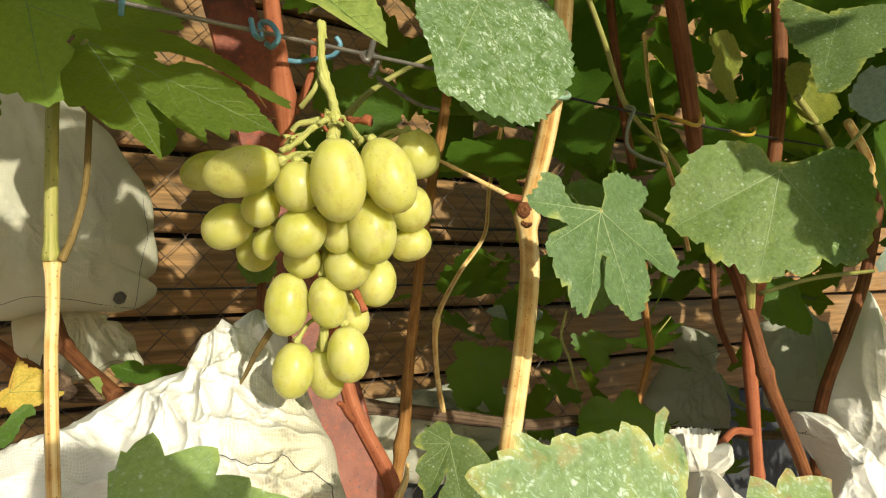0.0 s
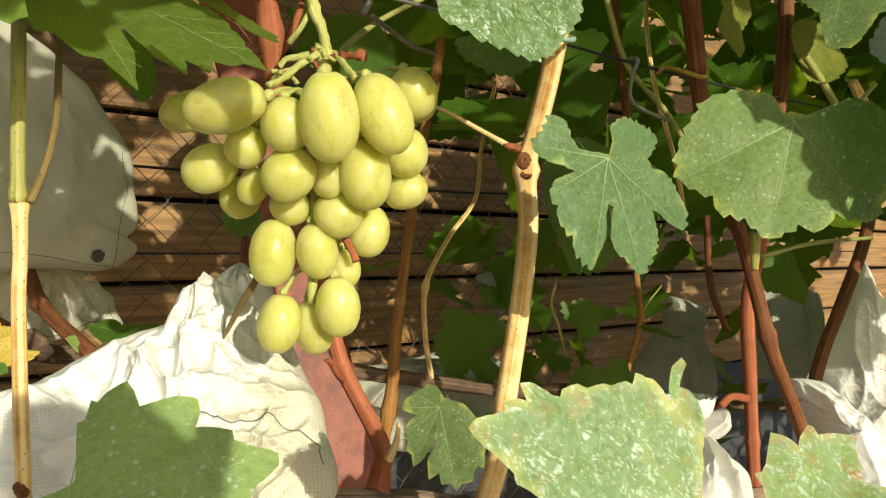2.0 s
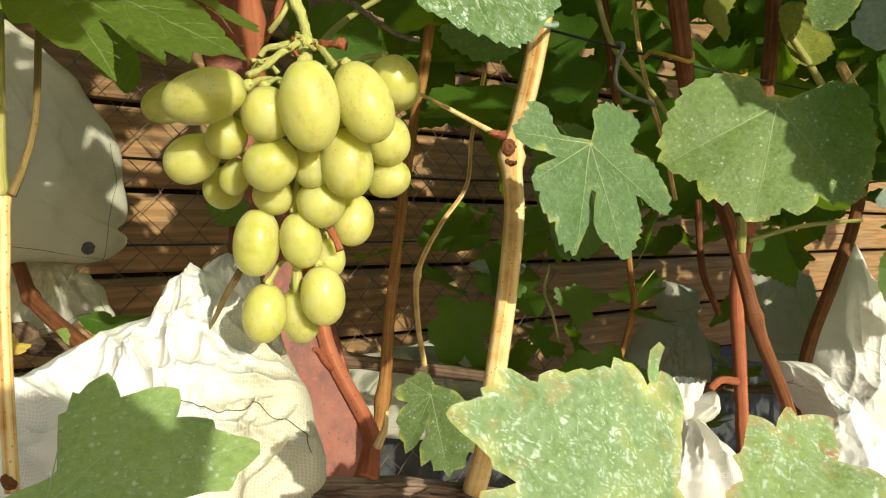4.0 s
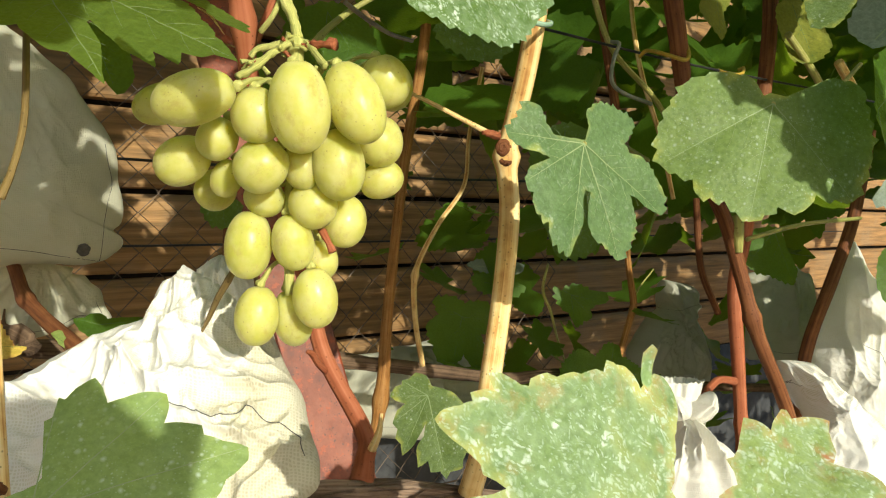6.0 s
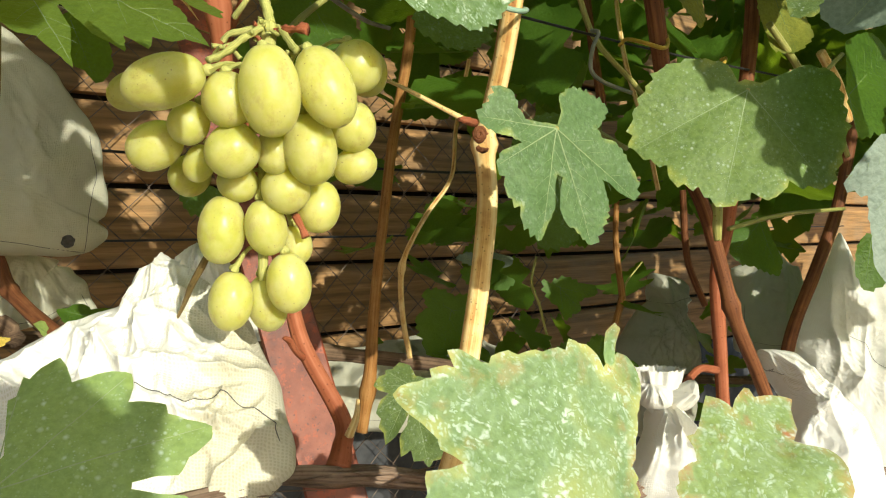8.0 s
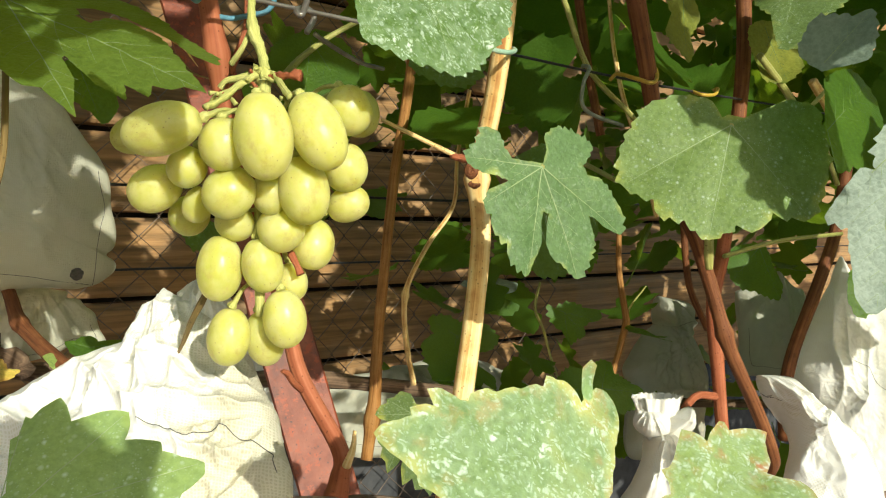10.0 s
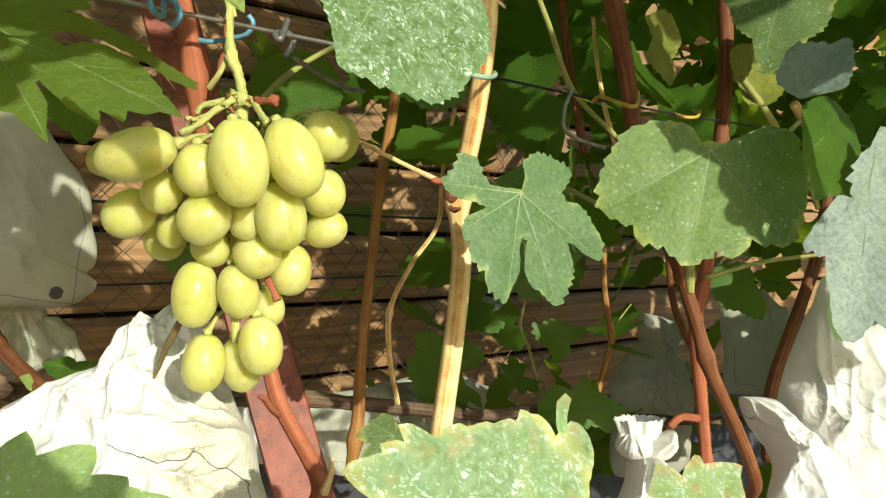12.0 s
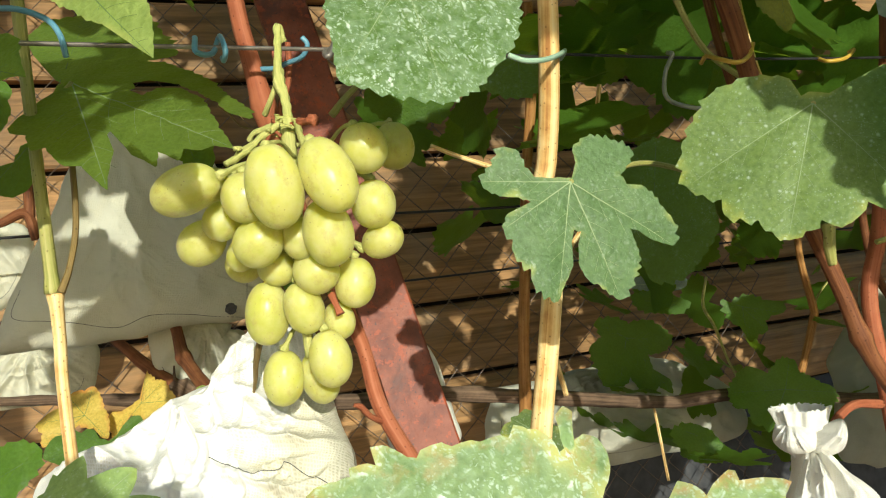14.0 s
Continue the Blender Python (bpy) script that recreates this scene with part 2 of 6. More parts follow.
    link(skin.outputs[0], nt.nodes["Material Output"].inputs[0])
    return m


GRAPE = grape_material()
LEAF = leaf_material("leaf_green", (0.042, 0.108, 0.011), (0.090, 0.185, 0.020), (0.34, 0.52, 0.02), trans=0.40)
LEAF_DULL = leaf_material("leaf_dull_green", (0.098, 0.156, 0.038), (0.152, 0.222, 0.060), (0.25, 0.38, 0.04), speck=0.26, margin=(0.46, 0.46, 0.07), margin_at=1.40, rough=0.5, trans=0.2, dotted=True)
LEAF_BLUE = leaf_material("leaf_blue_green", (0.062, 0.118, 0.040), (0.098, 0.166, 0.058), (0.22, 0.36, 0.08), speck=0.16, margin=(0.38, 0.42, 0.10), margin_at=1.43, rough=0.5, trans=0.15)
LEAF_SPRAY = leaf_material("leaf_sprayed", (0.070, 0.145, 0.036), (0.120, 0.205, 0.055), (0.30, 0.42, 0.06), speck=1.0, rough=0.55, trans=0.2)
LEAF_SPRAY_DRY = leaf_material("leaf_sprayed_withered", (0.165, 0.270, 0.095), (0.240, 0.350, 0.140), (0.34, 0.46, 0.07), speck=0.85, margin=(0.55, 0.52, 0.14), margin_at=1.31, rough=0.55, trans=0.15, blotch=(0.33, 0.38, 0.13), rust=(0.42, 0.24, 0.08))
LEAF_SPRAY_RED = leaf_material("leaf_sprayed_red_edge", (0.190, 0.275, 0.080), (0.270, 0.360, 0.120), (0.34, 0.46, 0.07), speck=0.95, margin=(0.56, 0.37, 0.13), margin_at=1.34, rough=0.55, trans=0.15, blotch=(0.30, 0.40, 0.14), rust=(0.50, 0.09, 0.06))
LEAF_FRESH = leaf_material("leaf_fresh_green", (0.060, 0.130, 0.020), (0.110, 0.210, 0.035), (0.32, 0.50, 0.04), speck=0.15, trans=0.38)
LEAF_SPRAY_GREEN = leaf_material("leaf_sprayed_green", (0.255, 0.390, 0.115), (0.355, 0.485, 0.155), (0.42, 0.60, 0.09), speck=0.45, margin=(0.38, 0.48, 0.12), margin_at=1.42, rough=0.55, trans=0.25, dotted=True)
# LEAF made lighter to carry the glow of the shaded upper-left leaves
LEAF_SHADE_LIFTED = leaf_material("leaf_green_shade_lifted", (0.092, 0.160, 0.025), (0.160, 0.245, 0.045), (0.42, 0.60, 0.03), trans=0.42)
LEAF_TIP = leaf_material("leaf_pale_green", (0.23, 0.33, 0.075), (0.36, 0.45, 0.13), (0.45, 0.60, 0.08), trans=0.38, margin=(0.50, 0.52, 0.14), margin_at=1.40)
LEAF_GREY = leaf_material("leaf_grey_underside", (0.165, 0.215, 0.165), (0.215, 0.270, 0.210), (0.22, 0.32, 0.10), rough=0.7, trans=0.2)
LEAF_PALE = leaf_material("leaf_pale_underside", (0.290, 0.360, 0.290), (0.370, 0.440, 0.360), (0.22, 0.32, 0.10), rough=0.6, trans=0.15)
LEAF_YELLOW = leaf_material("leaf_yellow", (0.52, 0.36, 0.05), (0.72, 0.55, 0.12), (0.75, 0.5, 0.06), margin=(0.55, 0.22, 0.05), margin_at=1.30, trans=0.35)
LEAF_TURNING = leaf_material("leaf_turning_yellow", (0.13, 0.18, 0.03), (0.30, 0.30, 0.05), (0.5, 0.5, 0.05), blotch=(0.10, 0.15, 0.03), trans=0.4)
VEIN = plain_material("leaf_vein", (0.12, 0.21, 0.04), (0.18, 0.27, 0.06), 200, 0.5)
VEIN_LIGHT = plain_material("leaf_vein_light", (0.30, 0.39, 0.17), (0.37, 0.45, 0.22), 200, 0.5)
VEIN_PALE = plain_material("leaf_vein_pale", (0.22, 0.31, 0.12), (0.30, 0.38, 0.17), 200, 0.5)
RED_CANE = cane_material("cane_red_brown", [(0.45, (0.19, 0.052, 0.021)), (0.68, (0.32, 0.094, 0.040)), (0.95, (0.43, 0.155, 0.076))], 0.62, (13, 0.6, 1), bump=0.35)
DARK_CANE = cane_material("cane_dark_brown", [(0.45, (0.060, 0.022, 0.008)), (0.66, (0.15, 0.051, 0.018)), (0.92, (0.26, 0.104, 0.038))], 0.6)
STRAW_CANE = cane_material("cane_straw", [(0.55, (0.44, 0.20, 0.06)), (0.66, (0.68, 0.41, 0.14)), (0.76, (0.82, 0.59, 0.26)), (0.9, (0.88, 0.70, 0.37))], 0.45, (9, 0.16, 1))
GREEN_CANE = cane_material("shoot_green", [(0.35, (0.20, 0.22, 0.05)), (0.65, (0.34, 0.34, 0.09)), (0.95, (0.45, 0.40, 0.15))], 0.42)
STEM_GREEN = cane_material("bunch_stem_green", [(0.35, (0.27, 0.30, 0.06)), (0.62, (0.45, 0.46, 0.13)), (0.95, (0.58, 0.55, 0.20))], 0.5, (20, 8, 1), 0.25)
ORANGE_CANE = cane_material("cane_orange_brown", [(0.45, (0.16, 0.062, 0.014)), (0.66, (0.30, 0.135, 0.034)), (0.92, (0.42, 0.22, 0.070))], 0.55)
BROWN_SHOOT = cane_material("shoot_brown", [(0.35, (0.11, 0.075, 0.022)), (0.65, (0.20, 0.135, 0.042)), (0.95, (0.30, 0.21, 0.075))], 0.5)
BARK = cane_material("old_bark", [(0.38, (0.05, 0.034, 0.024)), (0.60, (0.17, 0.11, 0.075)), (0.92, (0.34, 0.25, 0.18))], 0.85, (22, 0.8, 1), 0.5, 1.0)
DARK_BARK = cane_material("dark_old_bark", [(0.38, (0.030, 0.019, 0.012)), (0.60, (0.095, 0.060, 0.038)), (0.92, (0.22, 0.145, 0.090))], 0.85, (22, 0.8, 1), 0.5, 1.0)
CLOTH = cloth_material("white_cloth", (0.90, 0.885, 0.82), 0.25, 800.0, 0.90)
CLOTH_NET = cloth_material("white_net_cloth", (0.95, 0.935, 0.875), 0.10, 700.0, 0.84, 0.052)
# white cloth with the shade of the bags out of the sun in its tone
CLOTH_SHADED = cloth_material("shaded_white_cloth", (0.60, 0.595, 0.485), 0.35, 700.0, 0.88)
# the same with less shade in its tone, for the brighter bags at left
CLOTH_HALF_SHADED = cloth_material("half_shaded_white_cloth", (0.76, 0.75, 0.60), 0.35, 700.0, 0.90)
THREAD = plain_material("dark_thread", (0.05, 0.05, 0.045), (0.12, 0.11, 0.10), 300, 0.8)
STEEL = plain_material("dull_steel_wire", (0.22, 0.19, 0.17), (0.42, 0.38, 0.34), 90, 0.45, 0.7)
MESH_WIRE = plain_material("dark_mesh_wire", (0.075, 0.055, 0.040), (0.17, 0.125, 0.09), 60, 0.6, 0.2)
CABLE = plain_material("black_cable", (0.012, 0.012, 0.012), (0.03, 0.03, 0.03), 120, 0.5)
TIE_BLUE = plain_material("blue_wire_coating", (0.09, 0.25, 0.35), (0.17, 0.35, 0.45), 120, 0.4)
TIE_GREEN = plain_material("pale_green_wire_coating", (0.30, 0.46, 0.34), (0.42, 0.56, 0.42), 120, 0.4)
TIE_YELLOW = plain_material("yellow_wire_coating", (0.45, 0.28, 0.03), (0.60, 0.40, 0.06), 120, 0.4)
# grey darkened to include the shade on the hanging wire
TIE_GREY_SHADED = plain_material("shaded_grey_wire_coating", (0.17, 0.185, 0.14), (0.27, 0.285, 0.22), 120, 0.4)
SOIL = plain_material("dry_soil", (0.06, 0.045, 0.032), (0.15, 0.115, 0.085), 14, 0.95, 0, 1.0)
FELT = plain_material("dark_roofing_felt", (0.030, 0.032, 0.036), (0.062, 0.064, 0.068), 35, 0.8, 0, 0.5)
GAP_SHADE = plain_material("fence_gap_shade", (0.014, 0.011, 0.009), (0.03, 0.024, 0.02), 20, 0.9)


def plank_material():
    m, nt, bsdf, node, link = material("weathered_plank")
    co = node("TexCoord").outputs["Object"]
    rnd = node("ObjectInfo").outputs["Random"]
    g = noise_at(node, link, co, 1.0, 7, (5, 60, 90), 0.6)
    col = ramp(node, link, g, [(0.3, (0.145, 0.085, 0.034)), (0.55, (0.325, 0.178, 0.066)), (0.8, (0.51, 0.290, 0.115))])
    grey = ramp(node, link, noise_at(node, link, co, 9, 5), [(0.45, (0, 0, 0)), (0.7, (0.6, 0.6, 0.6))])
    col = mixed(node, link, grey, col, (0.26, 0.185, 0.110))
    hsv = node("HueSaturation")
    mr = node("MapRange")
    link(rnd, mr.inputs[0])
    mr.inputs[3].default_value, mr.inputs[4].default_value = 0.8, 1.15
    link(mr.outputs[0], hsv.inputs["Value"])
    link(col, hsv.inputs["Color"])
    link(hsv.outputs[0], bsdf.inputs["Base Color"])
    bsdf.inputs["Roughness"].default_value = 0.8
    bumped(node, link, g, 0.6, 0.004, bsdf)
    return m


def paint_material():
    m, nt, bsdf, node, link = material("rust_red_paint")
    co = node("TexCoord").outputs["Object"]
    n = noise_at(node, link, co, 55, 6)
    col = ramp(node, link, n, [(0.30, (0.12, 0.022, 0.008)), (0.50, (0.21, 0.049, 0.020)), (0.70, (0.27, 0.078, 0.038))])
    chips = ramp(node, link, noise_at(node, link, co, 150, 5, None, 0.7), [(0.55, (0, 0, 0)), (0.60, (1, 1, 1))])
    col = mixed(node, link, mixed(node, link, 0.8, (0, 0, 0), chips), col, (0.33, 0.062, 0.016))
    pits = ramp(node, link, noise_at(node, link, co, 420, 3), [(0.64, (0, 0, 0)), (0.68, (0.85, 0.85, 0.85))])
    col = mixed(node, link, pits, col, (0.07, 0.028, 0.022))
    stain = ramp(node, link, noise_at(node, link, co, 26, 6, (1, 1, 0.5), 0.7), [(0.56, (0, 0, 0)), (0.64, (0.8, 0.8, 0.8))])
    col = mixed(node, link, stain, col, (0.10, 0.032, 0.022))
    link(col, bsdf.inputs["Base Color"])
    bsdf.inputs["Roughness"].default_value = 0.55
    bumped(node, link, noise_at(node, link, co, 190, 5), 0.6, 0.0015, bsdf)
    return m


PLANK = plank_material()
PAINT = paint_material()


# ---- mesh helpers ----
def mesh_object(name, verts, faces, mat, parent=None, label="", uvs=None, smooth=True, edge=None):
    me = bpy.data.meshes.new(name)
    me.from_pydata([tuple(v) for v in verts], [], faces)
    if uvs is not None:
        layer = me.uv_layers.new(name="UVMap")
        idx = np.empty(len(me.loops), dtype=np.int32)
        me.loops.foreach_get("vertex_index", idx)
        layer.data.foreach_set("uv", np.asarray(uvs, dtype=np.float32)[idx].ravel())
    if edge is not None:
        me.attributes.new("edge", "FLOAT", "POINT").data.foreach_set("value", np.asarray(edge, dtype=np.float32))
    me.polygons.foreach_set("use_smooth", [smooth] * len(me.polygons))
    me.materials.append(mat)
    me.update()
    ob = new(name, me)
    if parent:
        ob.parent = parent
    if label:
        tagged(ob, label)
    return ob


def thing(name, label, category, group="", kind="", at=(0, 0, 0)):
    ob = new(name)
    ob.empty_display_size = 0.02
    ob.location = at
    return tagged(ob, label, category, group, kind)


def under(ob, parent):
    """Makes ob a part of parent without moving it."""
    ob.parent = parent
    up = Matrix.Translation(parent.location) if parent.parent is None else parent.parent.matrix_basis @ parent.matrix_basis
    ob.matrix_parent_inverse = up.inverted() if parent.parent is None else (Matrix.Translation(parent.parent.location) @ parent.matrix_parent_inverse @ parent.matrix_basis).inverted()
    return ob


def glide(pts, per=8):
    """A smooth line through the points."""
    p = [Vector(q) for q in pts]
    if len(p) == 2:
        return [p[0].lerp(p[1], i / per) for i in range(per + 1)]
    p = [2 * p[0] - p[1]] + p + [2 * p[-1] - p[-2]]
    out = []
    for i in range(1, len(p) - 2):
        a, b, c, d = p[i - 1:i + 3]
        for k in range(per):
            t = k / per
            out.append(0.5 * (2 * b + (c - a) * t + (2 * a - 5 * b + 4 * c - d) * t * t + (3 * b - a - 3 * c + d) * t ** 3))
    return out + [p[-2]]


def tube_data(pts, radii, sides=12, per=8, rough=0.0, nodes=(), seed=0.0, ridges=0.0, flat=1.0, grain=28.0):
    line = glide(pts, per)
    n = len(line)
    verts, faces, uvs = [], [], []
    ref = Vector((0.3, -1, 0.2)).normalized()
    run = 0.0
    for i, p in enumerate(line):
        t = (line[min(i + 1, n - 1)] - line[max(i - 1, 0)]).normalized()
        a = (ref - t * ref.dot(t)).normalized()
        b = t.cross(a)
        ref = a
        s = i / (n - 1)
        x = s * (len(radii) - 1)
        k = min(int(x), len(radii) - 2)
        r = radii[k] + (radii[k + 1] - radii[k]) * (x - k)
        for c, amp, w in nodes:
            r *= 1 + amp * math.exp(-((s - c) / w) ** 2)
        if i:
            run += (p - line[i - 1]).length
        for j in range(sides + 1):
            ang = 2 * math.pi * j / sides
            jj = j % sides
            q = r
            if rough:
                q *= 1 + rough * noise.noise(Vector((math.cos(ang) * 1.1 + seed, math.sin(ang) * 1.1, run * grain)))
            if ridges:
                q *= 1 + ridges * noise.noise(Vector((jj * 1.7 + seed, seed, run * 9)))
            verts.append(p + a * math.cos(ang) * q + b * math.sin(ang) * q * flat)
            uvs.append((j / sides, run * 10))
    m = sides + 1
    for i in range(n - 1):
        for j in range(sides):
            faces.append((i * m + j, i * m + j + 1, (i + 1) * m + j + 1, (i + 1) * m + j))
    for base, order in ((0, -1), (n - 1, 1)):
        faces.append(tuple(base * m + j for j in range(sides))[::order])
    return verts, faces, uvs


def tube(name, pts, radii, mat, parent=None, label="", **kw):
    v, f, uv = tube_data(pts, radii, **kw)
    return mesh_object(name, v, f, mat, parent, label, uv)


def rowpoint(u, v, z):
    """A point by the way along the trellis, the way across it, and the height."""
    return Vector((0.79 * u - 0.613 * v, 0.613 * u + 0.79 * v, z))


# ---- leaves ----
def outline(ctrl, teeth, step, seed):
    """The edge of a leaf: lobes and sinuses joined by slightly bowed lines that carry teeth."""
    rng = random.Random(seed)
    c = [Vector((r * math.sin(radians(a)), r * math.cos(radians(a)))) * 0.001 for a, r in ctrl]
    big = max(v.length for v in c)
    turn = sum(a.x * b.y - a.y * b.x for a, b in zip(c, c[1:] + c[:1]))
    pts = []
    for i, a in enumerate(c):
        b = c[(i + 1) % len(c)]
        d = b - a
        ln = d.length
        if ln < 1e-5:
            continue
        out = Vector((d.y, -d.x)) / ln * (1 if turn > 0 else -1)
        steep = abs(a.length - b.length) / ln
        calm = max(0.0, 1 - steep ** 2) * min(1.0, ln / (1.6 * step)) ** 2
        k = max(1, round(ln / step))
        for j in range(k):
            amp = teeth * calm * (0.6 + 0.8 * rng.random())
            for q, h in ((0.0, 0.0), (0.35, 0.5), (0.7, 1.0), (0.86, 0.45)):
                t = (j + q) / k
                if t == 0:
                    pts.append(a.copy())
                    continue
                bow = 0.06 * calm * ln * math.sin(math.pi * t)
                pts.append(a.lerp(b, t) + out * (bow + amp * h * min(1, 6 * t, 6 * (1 - t))))
    return pts, big


def leaf(name, J, axis, normal, ctrl, mat, vine, vein=VEIN, cup=0.05, wave=0.04, droop=0.0, teeth=0.0022, step=0.006, rings=12, seed=1, label="", veins=True, pucker=0.010, fine=True, groove=0.014):
    J, up = Vector(J), Vector(normal).normalized()
    ay = (Vector(axis) - up * up.dot(Vector(axis))).normalized()
    ax = ay.cross(up)
    m = Matrix((ax, ay, up)).transposed().to_4x4()
    m.translation = J
    edge, big = outline(ctrl, teeth, step, seed)
    tips = []
    n = len(ctrl)
    for i, (a, r) in enumerate(ctrl):
        if r >= ctrl[i - 1][1] and r >= ctrl[(i + 1) % n][1] and r > 320 * big:
            tips.append((a, r * 0.001))
    tips.sort(key=lambda t: -t[1])
    kept = []
    for a, r in tips:
        if all(abs((a - b + 180) % 360 - 180) > 28 for b, _ in kept) and len(kept) < 5:
            kept.append((a, r))
    tips = kept

    def height(x, y):
        r = math.hypot(x, y) / big
        th = math.atan2(x, y)
        z = cup * big * r * r + wave * big * r * r * math.sin(3 * th + seed * 1.7) + 0.5 * wave * big * r * r * math.sin(7 * th + seed)
        z -= droop * y * abs(y) / big
        z += pucker * big * (noise.noise(Vector((x * 90 + seed * 3.1, y * 90, seed))) + 0.25 * noise.noise(Vector((x * 210, y * 210 + seed, 2.0))))
        for a, ln in tips:
            along = x * math.sin(radians(a)) + y * math.cos(radians(a))
            if along > 0:
                off = abs(x * math.cos(radians(a)) - y * math.sin(radians(a)))
                z -= groove * big * math.exp(-off / (0.05 * big)) * min(1, along / (0.2 * big))
        return z

    # fill the outline with small triangles
    k, gap = len(edge), big / rings
    rim = np.array([(e.x, e.y) for e in edge])
    lo, hi = rim.min(0), rim.max(0)
    inner = []
    for j in range(int((hi[1] - lo[1]) / (gap * 0.87)) + 1):
        for i in range(int((hi[0] - lo[0]) / gap) + 1):
            q = np.array((lo[0] + (i + 0.5 * (j % 2)) * gap, lo[1] + j * gap * 0.87))
            if np.hypot(*(rim - q).T).min() > 0.45 * gap:
                inner.append(Vector(q))
    flat, _, tris, _, _, _ = geometry.delaunay_2d_cdt(edge + inner, [], [list(range(k))], 1, 1e-7)
    verts = [Vector((p.x, p.y, height(p.x, p.y))) for p in flat]
    faces = [t if (flat[t[1]] - flat[t[0]]).cross(flat[t[2]] - flat[t[0]]) > 0 else t[::-1] for t in map(tuple, tris)]
    ed = [1 - min(1.0, np.hypot(*(rim - np.array(p)).T).min() / (0.5 * big)) for p in flat]
    ob = mesh_object(name, verts, faces, mat, label=label, edge=ed)
    ob.matrix_basis = m
    if vine:
        ob.parent = vine
        ob.matrix_parent_inverse = Matrix.Translation(vine.location).inverted()
    if veins:
        vv, vf = [], []

        def reach(a):
            best = 0
            for e in edge:
                if abs((math.degrees(math.atan2(e.x, e.y)) - a + 180) % 360 - 180) < 4:
                    best = max(best, e.length)
            return best or big * 0.5

        def strip(x0, y0, a, ln, w0, w1, bend=0.0):
            base, steps = len(vv), max(4, int(ln / 0.003))
            x, y, ang = x0, y0, radians(a)
            for i in range(steps + 1):
                s = i / steps
                w = w0 + (w1 - w0) * s
                for side, lift in ((-1, 0.0003), (0, 0.00038), (1, 0.0003)):
                    px, py = x + math.cos(ang) * w * side, y - math.sin(ang) * w * side
                    vv.append(Vector((px, py, height(px, py) + lift)))
                if i < steps:
                    for q in (0, 1):
                        o = base + i * 3 + q
                        vf.append((o, o + 1, o + 4, o + 3))
                ang += bend / steps
                x += math.sin(ang) * ln / steps
                y += math.cos(ang) * ln / steps

        thick = 0.0006 * (big / 0.06) ** 0.5
        for a, ln in tips:
            strip(0, 0, a, ln * 0.96, thick * 0.45, thick * 0.12)
            for s in (0.22, 0.38, 0.54, 0.7, 0.84) if fine else ():
                for side in (-1, 1):
                    q = s + 0.04 * side
                    x, y = math.sin(radians(a)) * ln * q, math.cos(radians(a)) * ln * q
                    sl = 0.30 * ln * (1.15 - s)
                    aa = a + side * 48
                    ex, ey = x + math.sin(radians(aa)) * sl, y + math.cos(radians(aa)) * sl
                    far = math.hypot(ex, ey)
                    lim = reach(math.degrees(math.atan2(ex, ey))) * 0.93
                    if far > lim:
                        sl *= max(0.15, 1 - (far - lim) / sl)
                    strip(x, y, aa, sl, thick * 0.12, thick * 0.06, -side * 0.25)
        vo = mesh_object("vein_net", vv, vf, vein)
        vo.parent = ob
    return ob


# ---- cloth bags ----
FRONT = {}


